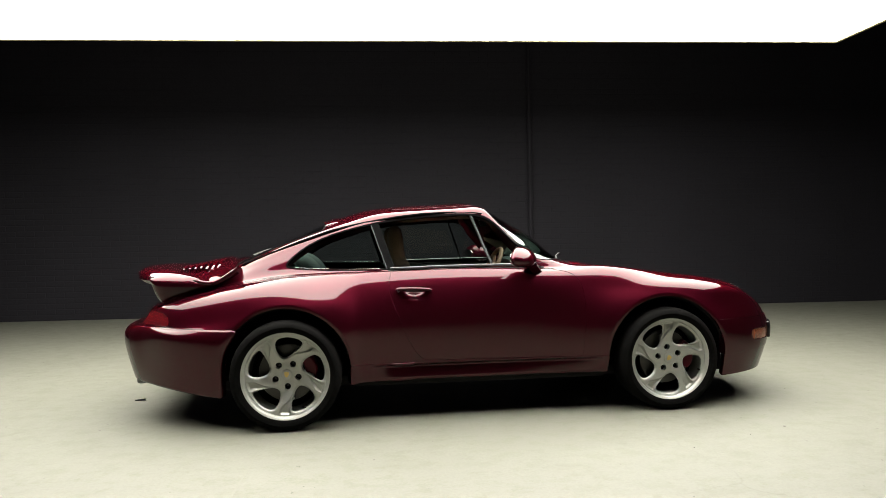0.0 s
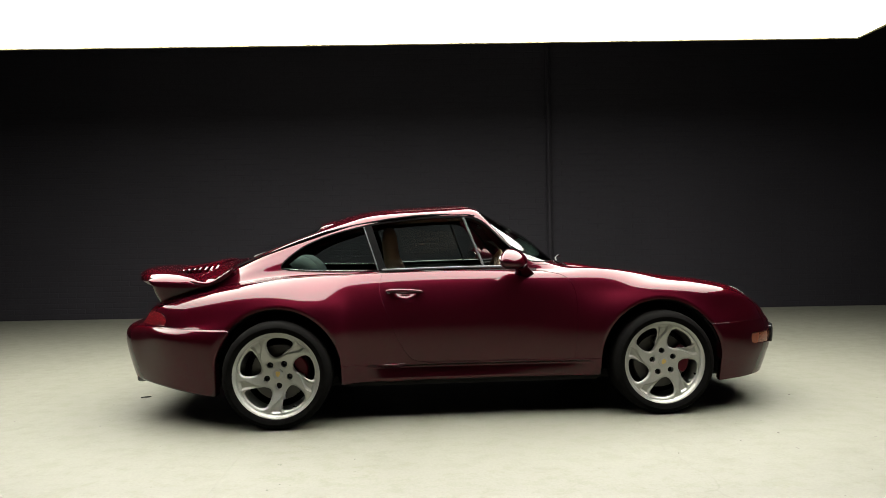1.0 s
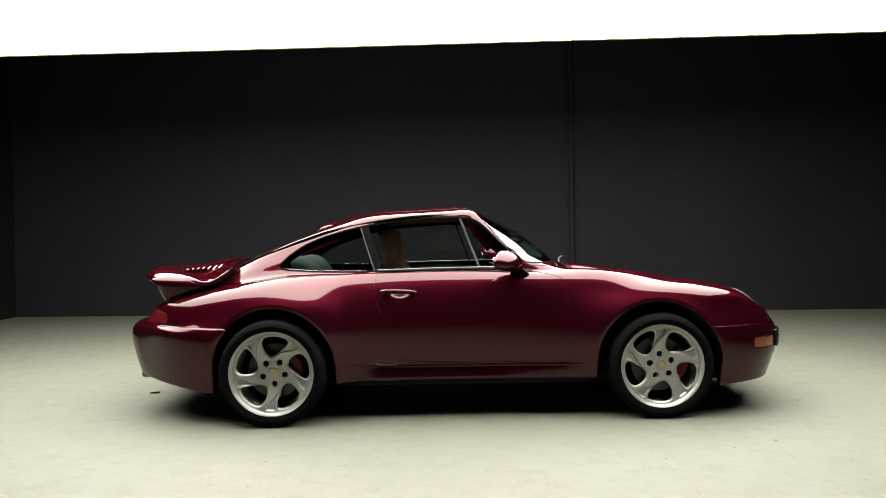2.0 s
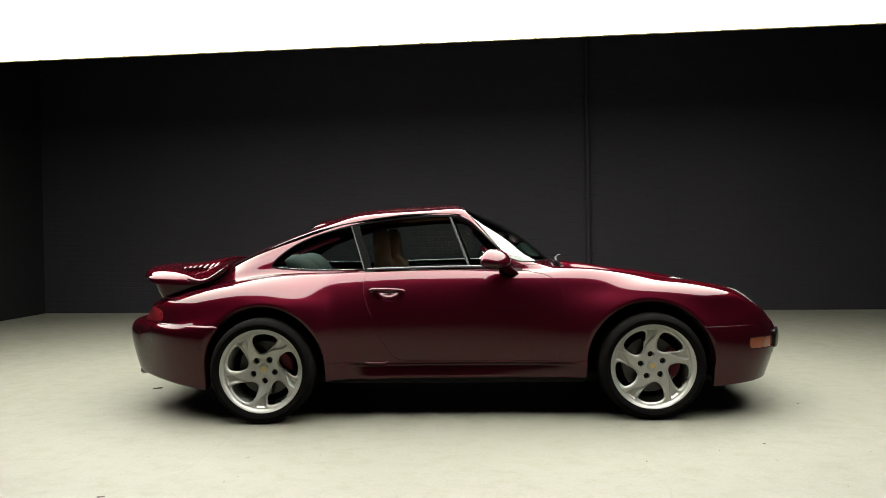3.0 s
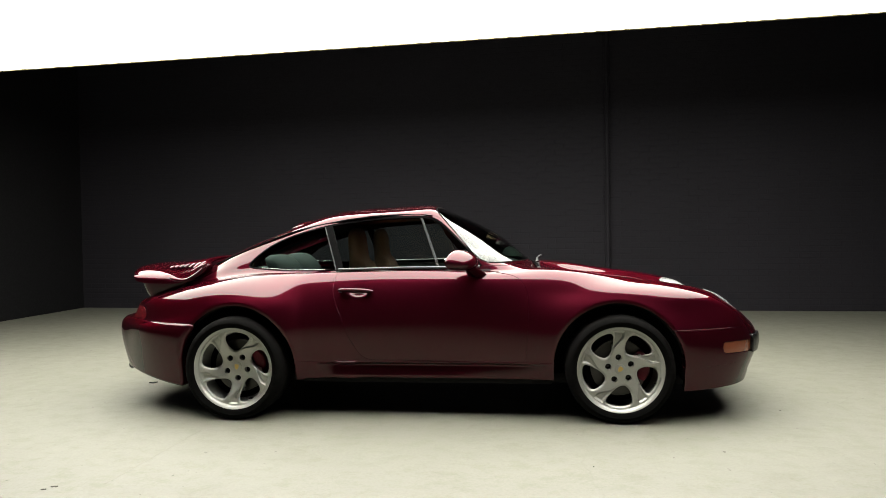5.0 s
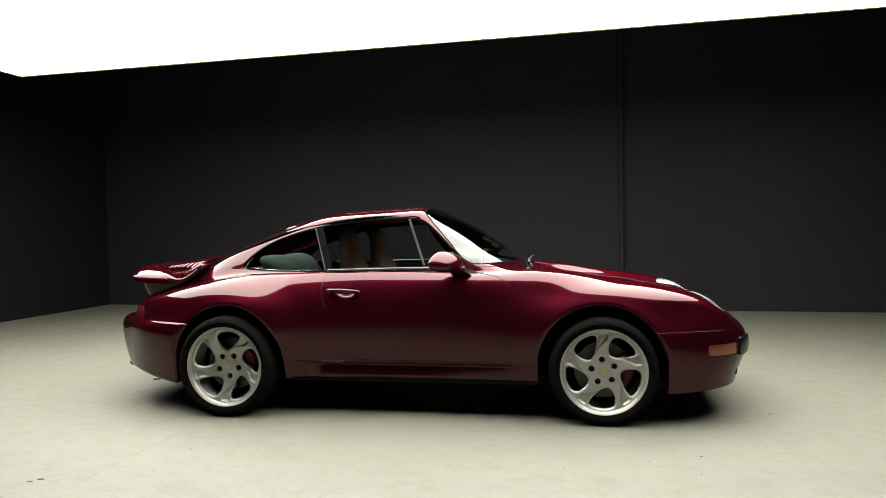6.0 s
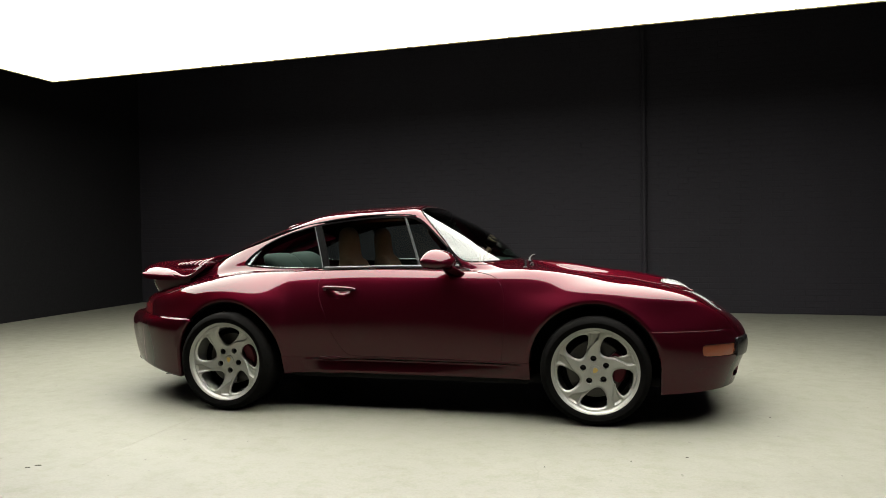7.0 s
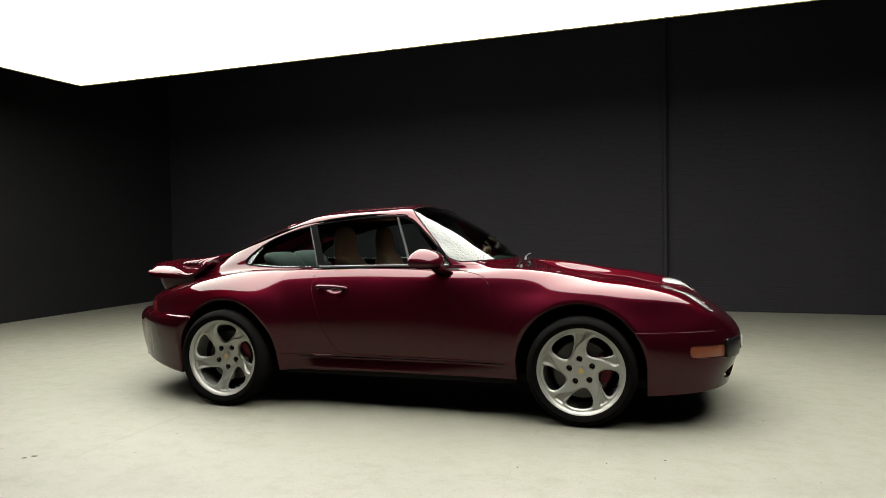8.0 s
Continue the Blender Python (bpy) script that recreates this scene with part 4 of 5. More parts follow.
def loft(bm, rings, caps=True, closed=True):
    """Faces between rings of points; each ring is a closed loop unless told otherwise."""
    made = [[bm.verts.new(p) for p in r] for r in rings]
    for a, b in zip(made, made[1:]):
        n = len(a)
        for k in range(n if closed else n - 1):
            bm.faces.new((a[k], a[(k + 1) % n], b[(k + 1) % n], b[k]))
    if caps:
        bm.faces.new(made[0][::-1])
        bm.faces.new(made[-1])
    bmesh.ops.remove_doubles(bm, verts=bm.verts, dist=1e-5)
    bmesh.ops.recalc_face_normals(bm, faces=bm.faces)


def build_spoiler(car):
    """The fixed rear wing: a tray with a raised rear deck and upturned rim, on a pedestal."""
    mid_top = [(-1.50, .955), (-1.60, .940), (-1.72, .915), (-1.83, .896), (-1.93, .908), (-2.025, .918), (-2.09, .908), (-2.125, .880)]
    mid_low = [(-2.12, .845), (-2.07, .822), (-1.95, .815), (-1.80, .805), (-1.68, .80), (-1.58, .81), (-1.52, .84), (-1.495, .90)]
    tip_top = [(-1.43, .918), (-1.49, .872), (-1.56, .834), (-1.62, .832), (-1.69, .872), (-1.78, .884), (-1.88, .884), (-1.925, .866)]
    tip_low = [(-1.935, .842), (-1.905, .816), (-1.84, .806), (-1.75, .802), (-1.66, .800), (-1.56, .812), (-1.49, .85), (-1.435, .89)]
    a, b = [np.vstack([spline(t, 56), spline(u, 56)]) for t, u in ((mid_top, mid_low), (tip_top, tip_low))]
    rings = []
    for i in range(201):
        y = 0.612 * math.sin(math.pi / 2 * math.sin(math.pi / 2 * (i / 100 - 1)))
        w = min(1.0, abs(y) / 0.58) ** 2.4
        p = a * (1 - w) + b * w
        q = min(1.0, max(0.0, (abs(y) - 0.460) / 0.152))
        low = p[::-1]
        n = len(p) // 2
        # the rear deck rolls off broadly, the rim of the dip and of the front arm tightly
        roll = np.interp(p[:n, 0], [-1.74, -1.62], [0.152, 0.042])
        s = 0.22 + 0.78 * np.sqrt(1 - np.clip((abs(y) - 0.612 + roll) / roll, 0, 1) ** 2)
        p = p.copy()
        p[:n] = low[:n] + (p[:n] - low[:n]) * s[:, None]
        p[:, 0] = p[:, 0].mean() + (p[:, 0] - p[:, 0].mean()) * (1 - 0.05 * q**3)
        rings.append([(x, y, z) for x, z in p])
    bm = bmesh.new()
    loft(bm, rings)
    wing = part("rear_wing", bm, PAINT, car, "large fixed rear wing with upturned rim", 50)
    # rounded rim of the dip and the front arm
    for side in (-1, 1):
        bm = bmesh.new()
        pts = spline([(-1.72, side * 0.580, 0.838), (-1.67, side * 0.596, 0.834), (-1.62, side * 0.600, 0.820), (-1.56, side * 0.600, 0.822), (-1.49, side * 0.598, 0.860), (-1.435, side * 0.594, 0.902)], 30)
        tube(bm, [Vector(p) for p in pts], [0.004 + 0.011 * min(1.0, k / 9, (32 - k) / 6) for k in range(len(pts))], 12)
        part("wing_rim", bm, PAINT, wing, "")
    # pedestal
    rings = []
    for z, g in ((0.70, -0.060), (0.72, -0.046), (0.75, -0.030), (0.79, -0.015), (0.83, 0.0)):
        ring = []
        for t in range(48):
            t = 2 * math.pi * t / 48
            c, s = math.cos(t), math.sin(t)
            ex = abs(c) ** 0.25 * (1 if c > 0 else -1)
            ey = abs(s) ** 0.45 * (1 if s > 0 else -1)
            ring.append((-1.735 + (0.260 + g) * ex - 0.03 * (1 - abs(ey)), (0.50 + g * 0.4) * ey, z))
        rings.append(ring)
    bm = bmesh.new()
    loft(bm, rings)
    part("wing_pedestal", bm, PAINT, wing, "", 50)
    def top_at(x, y):
        w = min(1.0, abs(y) / 0.58) ** 2.4
        za = np.interp(-x, [-p[0] for p in mid_top], [p[1] for p in mid_top])
        zb = np.interp(-x, [-p[0] for p in tip_top], [p[1] for p in tip_top])
        return float(za * (1 - w) + zb * w)

    for i in range(7):
        x = -1.585 - 0.034 * i
        bm = bmesh.new()
        ys = [0.40 * math.sin(math.pi / 2 * (k / 10 - 1)) for k in range(21)]
        tube(bm, [(x, y, top_at(x, y) + 0.010 - 0.014 * (abs(y) / 0.40) ** 8) for y in ys], [0.013 - 0.006 * (abs(y) / 0.40) ** 8 for y in ys], 10, False, 0.75)
        part("grille_slat", bm, PAINT, wing, "")


def build_mirror(car, s):
    """A teardrop door mirror on a short foot."""
    c = Vector((0.245, s * 0.808, 0.927))
    bm = bmesh.new()
    rings = []
    for i in range(15):
        t = i / 14
        x = -0.072 + 0.150 * t
        grow = math.sqrt(max(0.0, 1 - max(0.0, (t - 0.30) / 0.70) ** 2.2)) if t > 0.30 else 1 - 0.42 * ((0.30 - t) / 0.30) ** 2.4
        ring = []
        for k in range(36):
            a = 2 * math.pi * k / 36
            cy, cz = math.cos(a), math.sin(a)
            lean = 0.5 if cz > 0 and cy > 0 else 0.0
            ey = abs(cy) ** (0.85 + lean) * (1 if cy > 0 else -1)
            ez = abs(cz) ** (0.8 + lean) * (1.12 if cz > 0 else -0.82)
            side = 0.105 * ey * max(grow, 0.02)
            ring.append((c.x + x - 0.42 * side, c.y + s * side - s * 0.015 * t, c.z + 0.063 * ez * max(grow, 0.02) + 0.006 * (1 - t) - 0.012 * t * t))
        rings.append(ring)
    loft(bm, rings)
    body = part("door_mirror", bm, PAINT, car, "rounded painted door mirror", 50)
    bm = bmesh.new()
    ring = [(c.x - 0.0735 - 0.42 * 0.056 * math.cos(a), c.y + s * 0.056 * math.cos(a), c.z + 0.006 + 0.032 * math.sin(a)) for a in (2 * math.pi * k / 36 for k in range(36))]
    bm.faces.new([bm.verts.new(p) for p in ring])
    f = bmesh.ops.extrude_face_region(bm, geom=list(bm.faces))["geom"]
    bmesh.ops.translate(bm, vec=(-0.002, 0, 0), verts=[e for e in f if isinstance(e, bmesh.types.BMVert)])
    bmesh.ops.recalc_face_normals(bm, faces=bm.faces)
    part("mirror_glass", bm, MIRROR, body, "", 20)
    bm = bmesh.new()
    rings = []
    foot, n = on_side(0.325, 0.852, -0.01, s)
    for t in (0, 0.3, 0.6, 1.0):
        p = Vector((0.285, s * 0.795, 0.895)).lerp(foot, t)
        rx, rz = 0.038 + 0.022 * t, 0.022 - 0.002 * t
        rings.append([(p.x + rx * math.cos(a), p.y, p.z + (rz + 0.0) * math.sin(a)) for a in (2 * math.pi * k / 20 for k in range(20))])
    loft(bm, rings)
    part("mirror_foot", bm, PAINT, body, "", 50)


def build_handle(car, s):
    bm = bmesh.new()
    pts, rad = [], []
    for i in range(17):
        t = i / 16
        x = -0.505 + 0.20 * t
        lift = 0.006 + 0.020 * math.sin(math.pi * min(1, max(0, t))) ** 0.5
        p, n = on_side(x, 0.762 - 0.006 * t, lift, s)
        pts.append(p)
        rad.append(0.0125 * (0.75 + 0.35 * math.sin(math.pi * t) ** 0.6) * (1.25 if t < 0.15 else 1))
    tube(bm, pts, [1.4 * q for q in rad], 14, False, 0.62)
    h = part("door_handle", bm, PAINT, car, "painted pull handle", 50)
    bm = bmesh.new()
    lathe(bm, [(0.001, -0.003), (0.008, -0.003), (0.0095, 0.0), (0.0095, 0.01)], 20)
    lock = part("door_lock", bm, SATIN, h, "", 30)
    p, n = on_side(-0.497, 0.752, 0.022, s)
    lock.matrix_basis = Matrix.Translation(p) @ (pose(0, 0, 0) if s < 0 else pose(0, 0, 0, 0, 0, 180))


def build_trim(car):
    for s in (-1, 1):
        # strip along the foot of the door glass
        bm = bmesh.new()
        xs = np.linspace(-0.535, 0.335, 30)
        tube(bm, side_line(xs, np.interp(xs, [-.53, -.1, .2, .34], [.8735, .882, .887, .891]), 0.012, s), 0.0085, 10)
        part("window_sill_strip", bm, SATIN, car, "grey strip below the side window")
        bm = bmesh.new()
        line = [p for p in SIDE_GLASS if p[0] < -0.58]
        low = sorted([p for p in line if p[1] < 0.905 and p[0] > -1.14], key=lambda p: -p[0])
        tube(bm, side_line([p[0] for p in low], [p[1] + 0.006 for p in low], 0.003, s), 0.004, 8)
        part("quarter_window_strip", bm, CHROME, car, "thin bright strip below the quarter window")
        bm = bmesh.new()
        xs = np.linspace(0.04, -1.425, 80)
        zs = np.interp(xs, [-1.434, -1.248, -1.064, -0.88, -0.698, -0.5, -0.33, -0.15, 0.0, 0.04], [0.912, 0.986, 1.055, 1.117, 1.158, 1.190, 1.209, 1.217, 1.214, 1.208])
        tube(bm, side_line(xs, zs, 0.001, s, 5), [0.003 + 0.0045 * min(1, k / 14) for k in range(80)], 8)
        part("roof_moulding", bm, RUBBER, car, "black roof gutter moulding")
    # wiper arms lie at the foot of the screen
    for y0, y1, x1 in ((0.14, 0.50, 0.63), (-0.28, 0.08, 0.65)):
        bm = bmesh.new()
        a, _ = on_top(0.690, y0, 0.012)
        b, _ = on_top(x1, y1, 0.012)
        mid = a.lerp(b, 0.5) + Vector((0, 0, 0.008))
        tube(bm, [a, a.lerp(mid, 0.5) + Vector((0, 0, 0.006)), mid, b], [0.009, 0.007, 0.006, 0.004], 8)
        arm = part("wiper_arm", bm, BLACK, car, "black wiper arm")
        bm = bmesh.new()
        pts = [on_top(0.690 - 0.03 * k / 10 - 0.012 * (k / 10) ** 2, y0 - 0.02 + (y1 - y0 + 0.04) * k / 10, 0.006)[0] for k in range(11)]
        tube(bm, pts, 0.006, 6)
        part("wiper_blade", bm, RUBBER, arm, "")
        bm = bmesh.new()
        lathe(bm, [(0.001, 0.024), (0.010, 0.022), (0.013, 0.012), (0.014, 0.0)], 16)
        knob = part("wiper_pivot", bm, SATIN, arm, "", 40)
        knob.matrix_basis = Matrix.Translation(a - Vector((0, 0, 0.015))) @ pose(0, 0, 0, 90, 0, 0)
    bm = bmesh.new()
    p = Vector((0.690, 0.05, 0.905))
    tube(bm, [p - Vector((0.0, 0.02, 0.012)), p + Vector((0.0, 0.0, 0.012)), p + Vector((0.018, 0.01, 0.028)), p + Vector((0.034, 0.018, 0.030))], [0.009, 0.008, 0.007, 0.005], 10)
    part("wiper_joint", bm, BLACK, car, "black wiper joint")
    # rear wiper
    bm = bmesh.new()
    a, _ = on_top(-1.43, 0.0, 0.006)
    b, _ = on_top(-1.30, 0.20, 0.008)
    tube(bm, [a, a.lerp(b, 0.5) + Vector((0, 0, 0.004)), b], [0.007, 0.005, 0.003], 8)
    part("rear_wiper", bm, BLACK, car, "black rear wiper arm")
    # high brake light on the rear edge of the roof
    bm = bmesh.new()
    rings = []
    for i in range(17):
        y = -0.39 * math.cos(math.pi * i / 16)
        k = math.sqrt(max(0.02, 1 - (y / 0.3945) ** 14))
        f, n = on_top(-0.835, y, -0.004)
        r, m = on_top(-0.925, y, -0.004)
        up = n.lerp(m, 0.5)
        rings.append([f, f.lerp(r, 0.15) + up * 0.010 * k, f.lerp(r, 0.55) + up * 0.017 * k, f.lerp(r, 0.9) + up * 0.019 * k, r + up * 0.015 * k, r + up * 0.0])
    loft(bm, rings)
    lamp = part("high_brake_light", bm, PAINT, car, "painted high brake light housing", 40)
    bm = bmesh.new()
    rings = []
    for i in range(9):
        y = -0.24 + 0.48 * i / 8
        r, m = on_top(-0.928, y, 0.002)
        rings.append([r, r + m * 0.012, r + m * 0.014 - Vector((0.004, 0, 0)), r - Vector((0.004, 0, 0.001))])
    loft(bm, rings)
    part("brake_lens", bm, REDLENS, lamp, "", 30)
    # washer jets on the bonnet and lamps
    for x, y in ((0.90, 0.16), (0.90, -0.16), (1.80, 0.44), (1.80, -0.44)):
        p, n = on_top(x, y, -0.002)
        bm = bmesh.new()
        bmesh.ops.create_uvsphere(bm, u_segments=14, v_segments=8, radius=1.0)
        bmesh.ops.scale(bm, vec=(0.022, 0.012, 0.011), verts=bm.verts)
        bmesh.ops.translate(bm, vec=p, verts=bm.verts)
        part("washer_jet", bm, BLACK if x < 1 else PAINT, car, "", 60)
    # twin tail pipes
    for s in (-1, 1):
        bm = bmesh.new()
        rings = []
        for x, r in ((-1.75, 0.042), (-2.040, 0.042), (-2.045, 0.040), (-2.040, 0.037), (-1.95, 0.036)):
            rings.append([(x, s * 0.44 + 1.35 * r * math.cos(a), 0.250 + 0.8 * r * math.sin(a)) for a in (2 * math.pi * k / 28 for k in range(28))])
        loft(bm, rings)
        part("tail_pipe", bm, SATIN, car, "oval grey tail pipe", 40)
    # plate at the nose, its characters plain bars
    bm = bmesh.new()
    box(bm, (2.044, -0.150, 0.375), (2.050, 0.150, 0.440), 0.003)
    plate = part("number_plate", bm, WHITE, car, "white plate with dark bars")
    for k in range(6):
        bm = bmesh.new()
        box(bm, (2.0505, -0.115 + 0.04 * k, 0.388), (2.0518, -0.115 + 0.04 * k + 0.022, 0.428))
        part("plate_bar", bm, BLACK, plate, "", 0)
    bm = bmesh.new()
    box(bm, (1.99, -0.17, 0.362), (2.043, 0.17, 0.456), 0.008)
    part("plate_mount", bm, BLACK, car, "black plate mount")


def build_seat(car, y):
    """A front bucket seat with its headrest grown out of the backrest."""
    bm = bmesh.new()
    rings = []
    keys = [(0.44, 0.235, 0.085, -0.36), (0.60, 0.25, 0.09, -0.39), (0.76, 0.235, 0.085, -0.425), (0.87, 0.180, 0.066, -0.462), (0.94, 0.138, 0.052, -0.478), (1.01, 0.130, 0.050, -0.487), (1.07, 0.122, 0.048, -0.490), (1.11, 0.104, 0.042, -0.492), (1.135, 0.066, 0.028, -0.492), (1.144, 0.02, 0.01, -0.492)]
    for z, hw, th, x in spline(keys, 34):
        ring = []
        for k in range(32):
            a = 2 * math.pi * k / 32
            c, d = math.cos(a), math.sin(a)
            ey = abs(c) ** 0.6 * (1 if c > 0 else -1)
            ex = abs(d) ** 0.8 * (1 if d > 0 else -1)
            bolster = 0.030 * max(0, abs(ey) - 0.55) * (1 if ex > 0 else 0) * (1 if z < 0.92 else 0) / 0.45
            ring.append((x + max(th, 0.004) * ex + bolster, y + max(hw, 0.004) * ey, z))
        rings.append(ring)
    loft(bm, rings)
    part("seat_backrest", bm, LEATHER, car, "tan leather seat back with headrest", 60)
    bm = bmesh.new()
    rings = []
    for x, h, hw in spline([(-0.42, 0.10, 0.20), (-0.30, 0.13, 0.25), (-0.1, 0.125, 0.255), (0.06, 0.12, 0.25), (0.13, 0.09, 0.235), (0.15, 0.05, 0.22)], 18):
        rings.append([(x, y + hw * (abs(math.cos(a)) ** 0.5) * (1 if math.cos(a) > 0 else -1), 0.41 + h * (abs(math.sin(a)) ** 0.7) * (1 if math.sin(a) > 0 else -1)) for a in (2 * math.pi * k / 28 for k in range(28))])
    loft(bm, rings)
    part("seat_cushion", bm, LEATHER, car, "tan leather seat cushion", 60)


def build_interior(car):
    for y in (-0.36, 0.36):
        build_seat(car, y)
    bm = bmesh.new()
    box(bm, (-0.74, -0.66, 0.25), (0.74, 0.66, 0.29), 0.01)
    part("cabin_floor", bm, CARPET, car, "dark carpeted cabin floor")
    # rear seat backs, folded up
    for y in (-0.205, 0.205):
        bm = bmesh.new()
        rings = []
        for z, th, hw, x in spline([(0.50, 0.05, 0.17, -0.86), (0.66, 0.07, 0.19, -0.93), (0.82, 0.075, 0.205, -1.01), (0.92, 0.065, 0.20, -1.07), (0.96, 0.04, 0.16, -1.10), (0.97, 0.01, 0.07, -1.105)], 18):
            rings.append([(x + max(th, 0.004) * (abs(math.sin(a)) ** 0.7) * (1 if math.sin(a) > 0 else -1), y + max(hw, 0.004) * (abs(math.cos(a)) ** 0.55) * (1 if math.cos(a) > 0 else -1), z) for a in (2 * math.pi * k / 28 for k in range(28))])
        loft(bm, rings)
        part("rear_seat_back", bm, REAR_CLOTH, car, "grey-green rear seat back", 60)
    bm = bmesh.new()
    box(bm, (-1.46, -0.52, 0.80), (-1.02, 0.52, 0.865), 0.02)
    part("rear_shelf", bm, REAR_CLOTH, car, "dark rear shelf")
    # dashboard
    bm = bmesh.new()
    rings = []
    for i in range(25):
        y = -0.62 + 1.24 * i / 24
        hood = 0.022 * math.exp(-((y - 0.36) / 0.20) ** 4)
        prof = [(0.66, 0.70), (0.67, 0.862), (0.60, 0.882), (0.50, 0.893 + hood * 0.6), (0.41, 0.893 + hood), (0.375, 0.88 + hood * 0.7), (0.36, 0.83), (0.38, 0.70), (0.42, 0.58), (0.50, 0.55)]
        rings.append([(x, y, z) for x, z in prof])
    loft(bm, rings)
    part("dashboard", bm, DASH, car, "dark green-grey dashboard", 40)
    # steering wheel on the far side
    bm = bmesh.new()
    c = Vector((0.265, 0.36, 0.815))
    tilt = pose(0, 0, 0, 0, -62, 0)
    tube(bm, [c + (tilt @ Vector((0.178 * math.cos(a), 0.178 * math.sin(a), 0))) for a in (2 * math.pi * k / 48 for k in range(48))], 0.0155, 12, True)
    wheel = part("steering_wheel", bm, LEATHER, car, "tan leather steering wheel rim", 60)
    bm = bmesh.new()
    for a in (0.0, 0.5, 1.0, 1.5):
        a = math.pi * a + math.pi / 4
        tube(bm, [c + (tilt @ Vector((0.03 * math.cos(a), 0.03 * math.sin(a), -0.025))), c + (tilt @ Vector((0.172 * math.cos(a), 0.172 * math.sin(a), 0)))], 0.014, 8, False, 0.5)
    part("wheel_spokes", bm, LEATHER, wheel, "")
    bm = bmesh.new()
    bmesh.ops.create_uvsphere(bm, u_segments=20, v_segments=12, radius=1.0)
    bmesh.ops.scale(bm, vec=(0.075, 0.075, 0.035), verts=bm.verts)
    bmesh.ops.transform(bm, matrix=Matrix.Translation(c + (tilt @ Vector((0, 0, -0.025)))) @ tilt, verts=bm.verts)
    part("wheel_hub", bm, LEATHER, wheel, "", 60)
    # inner mirror
    bm = bmesh.new()
    box(bm, (0.13, -0.11, 1.135), (0.155, 0.11, 1.185), 0.010)
    im = part("inner_mirror", bm, BLACK, car, "black interior mirror")
    bm = bmesh.new()
    tube(bm, [(0.15, 0, 1.17), (0.165, 0, 1.215)], 0.007, 8)
    part("mirror_stem", bm, BLACK, im, "")
    for s in (-1, 1):
        bm = bmesh.new()
        rings = []
        for x in np.linspace(-0.55, 0.40, 20):
            p, _ = on_side(float(x), 0.862, -0.03, s)
            rings.append([(p.x, p.y, 0.878), (p.x, p.y - s * 0.035, 0.872), (p.x, p.y - s * 0.05, 0.80), (p.x, p.y - s * 0.06, 0.50), (p.x, p.y - s * 0.03, 0.36), (p.x, p.y + s * 0.0, 0.36)])
        loft(bm, rings)
        part("door_card", bm, DASH, car, "dark door lining", 30)


def build_car():
    car = thing("car", "burgundy two-door sports coupe with silver wheels on concrete floor", "car")
    build_shell(car)
    build_underbody(car)
    for s in (-1, 1):
        build_wheel("front", car, (1.136, 0.823, 0.3085), 0.20, 0.030, 37, s)
        build_wheel("rear", car, (-1.136, 0.882, 0.3085), 0.255, 0.060, 4, s)
        build_mirror(car, s)
        build_handle(car, s)
    build_spoiler(car)
    build_trim(car)
    build_interior(car)
    return car


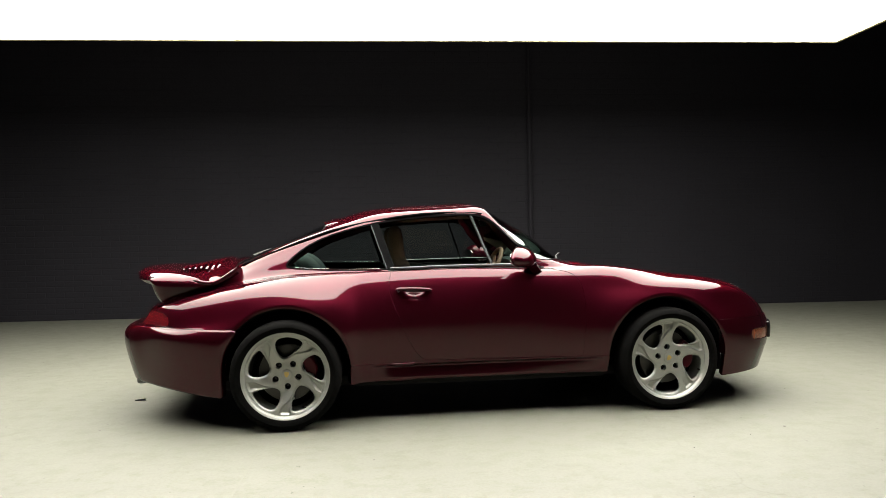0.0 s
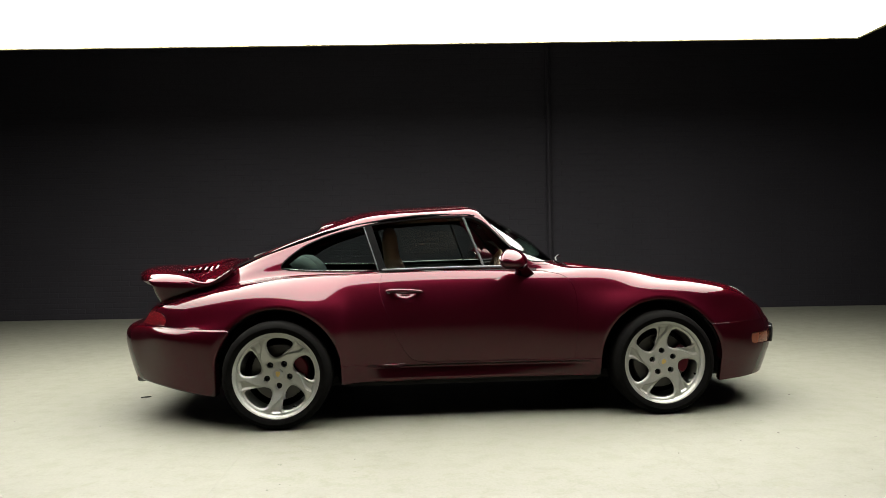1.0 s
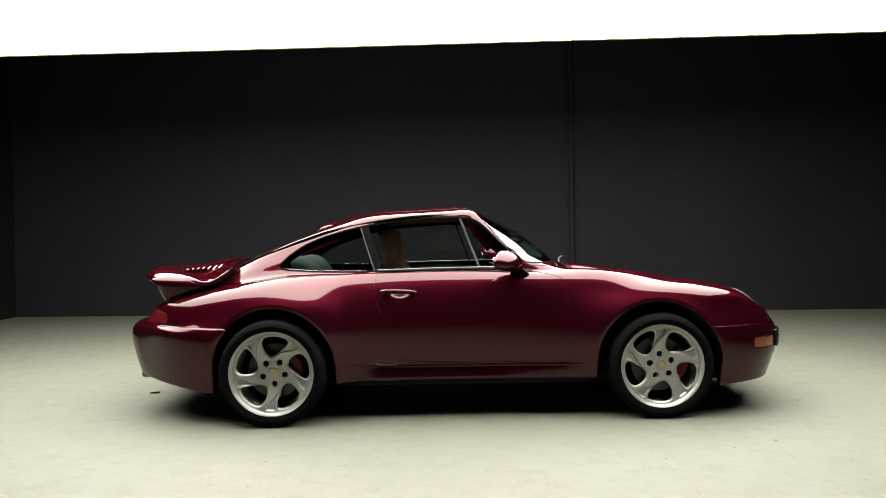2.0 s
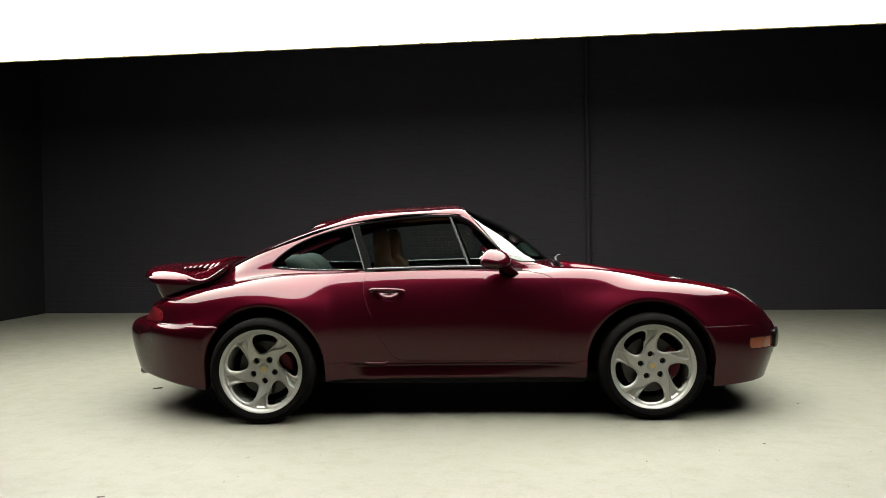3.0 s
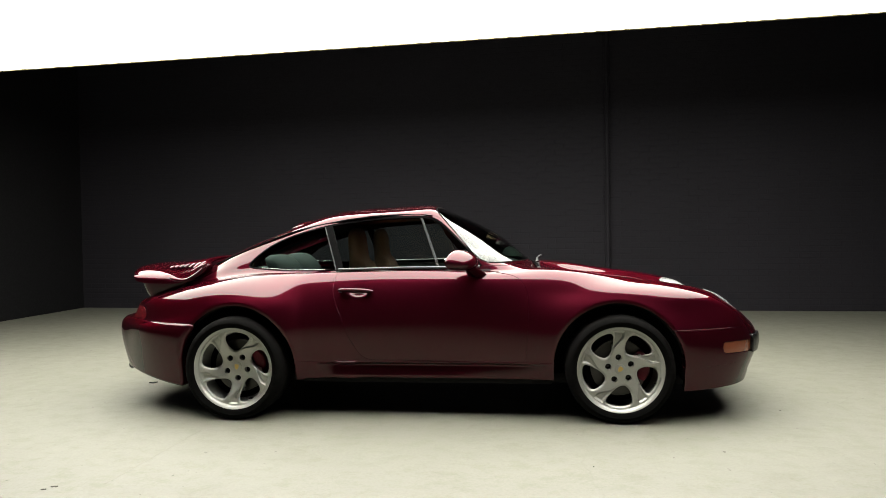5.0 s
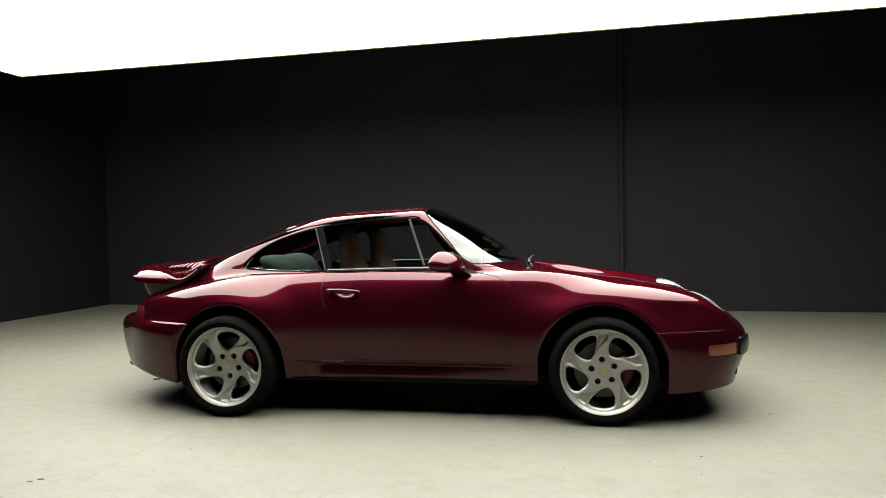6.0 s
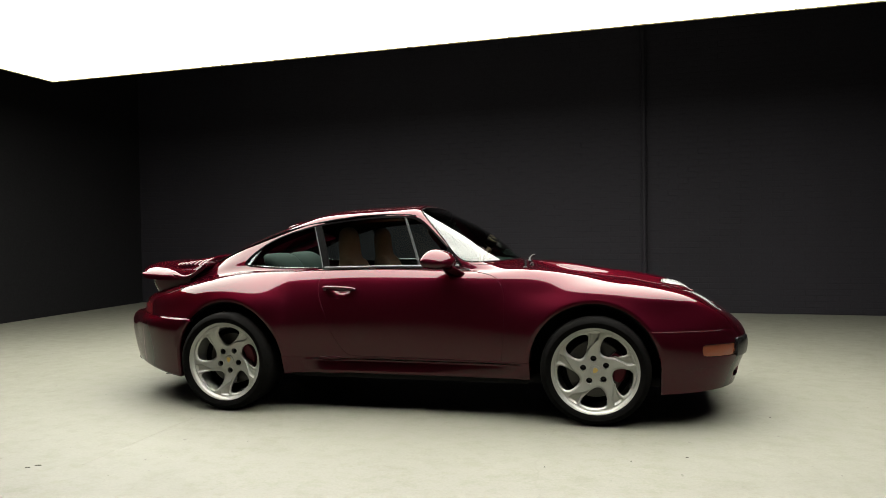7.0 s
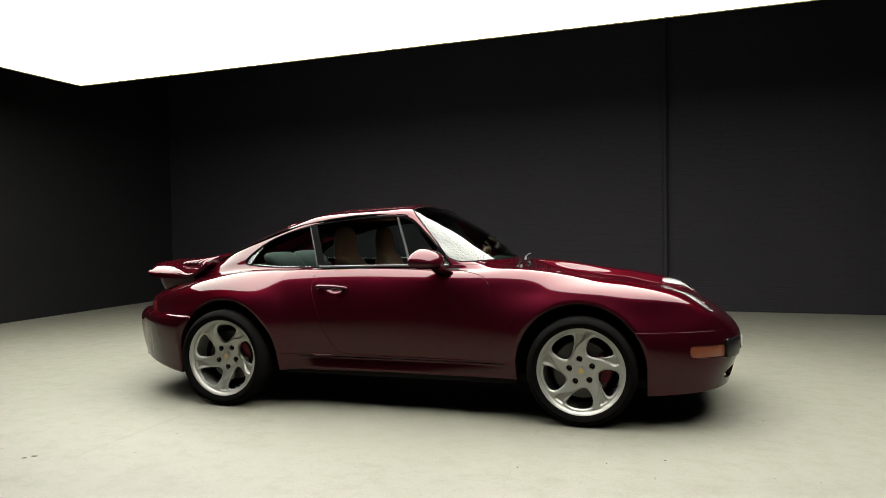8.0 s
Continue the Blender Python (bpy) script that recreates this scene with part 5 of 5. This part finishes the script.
def build_bricks(north):
    """Painted brickwork laid on the wall: the stretch behind the car as single bricks, the rest joined."""
    L, H, G = 0.245, 0.068, 0.010
    rnd = random.Random(4)
    rows, cols = 52, 65
    V, F = [], []

    def brick(j):
        """A brick with a slightly uneven chamfered face."""
        c = 0.004
        d = 0.0013 + 0.0008 * ((j * 37) % 5) / 5
        return [(0, 0, 0), (L, 0, 0), (L, 0, H), (0, 0, H), (c, -d, c), (L - c, -d - 0.0004, c), (L - c, -d, H - c), (c, -d - 0.0004, H - c)]

    faces = [(4, 5, 6, 7), (0, 1, 5, 4), (1, 2, 6, 5), (2, 3, 7, 6), (3, 0, 4, 7)]
    meshes = []
    for j in range(6):
        me = bpy.data.meshes.new("brick")
        me.from_pydata(brick(j), [], faces)
        me.materials.append(WALL)
        meshes.append(me)
    for r in range(rows):
        for c in range(cols):
            x = 0.05 + c * (L + G) + (0.5 * (L + G) if r % 2 else 0)
            z = 0.01 + r * (H + G)
            j = rnd.randrange(6)
            if 7.0 < x < 9.55 and 0.95 < z < 3.2:
                ob = new("brick", meshes[j])
                ob.parent = north
                ob.matrix_basis = NORTH @ pose(x, -0.001, z)
            else:
                n = len(V)
                V.extend([(x + p, q - 0.001, z + s) for p, q, s in brick(j)])
                F.extend([tuple(n + i for i in f) for f in faces])
    me = bpy.data.meshes.new("brickwork")
    me.from_pydata(V, [], F)
    me.materials.append(WALL)
    ob = new("brickwork", me)
    ob.parent = north
    ob.matrix_basis = NORTH
    tagged(ob, kind="stuff")


def build_scrap():
    """A dark curled scrap lying on the floor behind the car."""
    ob = thing("floor_scrap", "small dark curled scrap lying on the concrete floor", "scrap", pose(-2.20, 0.055, 0, 0, 0, 4))
    bm = bmesh.new()
    rings = []
    for i in range(9):
        t = i / 8
        w = 0.016 * math.sin(math.pi * (0.08 + 0.84 * t))
        z = 0.003 + 0.005 * t * t
        rings.append([(-0.034 + 0.068 * t, -w, z + 0.003), (-0.034 + 0.068 * t, 0, z), (-0.034 + 0.068 * t, w, z + 0.004), (-0.034 + 0.068 * t, 0, z - 0.002)])
    loft(bm, rings)
    part("scrap_blade", bm, DARK, ob)


def build_flakes():
    """Small dark flakes of dirt lying about on the concrete."""
    rnd = random.Random(11)
    bm = bmesh.new()
    ring = [bm.verts.new((0.5 * math.cos(a) * (0.8 + 0.4 * rnd.random()), 0.24 * math.sin(a) * (0.7 + 0.6 * rnd.random()), 0.0)) for a in (2 * math.pi * k / 9 for k in range(9))]
    top = [bm.verts.new((v.co.x * 0.8, v.co.y * 0.75, 0.09 + 0.05 * rnd.random())) for v in ring]
    bm.faces.new(ring[::-1])
    bm.faces.new(top)
    for k in range(9):
        bm.faces.new((ring[k], ring[(k + 1) % 9], top[(k + 1) % 9], top[k]))
    me = bpy.data.meshes.new("dirt_flake")
    bm.to_mesh(me)
    bm.free()
    me.materials.append(DIRT)
    for x, y, size, turn in ((-1.50, -2.01, 0.026, 20), (-1.475, -1.975, 0.036, 12), (0.911, -1.533, 0.009, 40), (1.305, -1.379, 0.010, 70), (2.118, -0.459, 0.011, 10), (1.568, -1.271, 0.016, -15)):
        ob = new("dirt_flake", me)
        ob.matrix_basis = pose(x, y, 0.0005, 0, 0, turn) @ Matrix.Diagonal((size, size, 0.02, 1))
        tagged(ob, "small dark dirt flake on the concrete floor", "debris", "flakes on the floor")


north = build_room()
build_ceiling()
build_softbox()
build_car()
build_scrap()
build_flakes()
build_bricks(north)
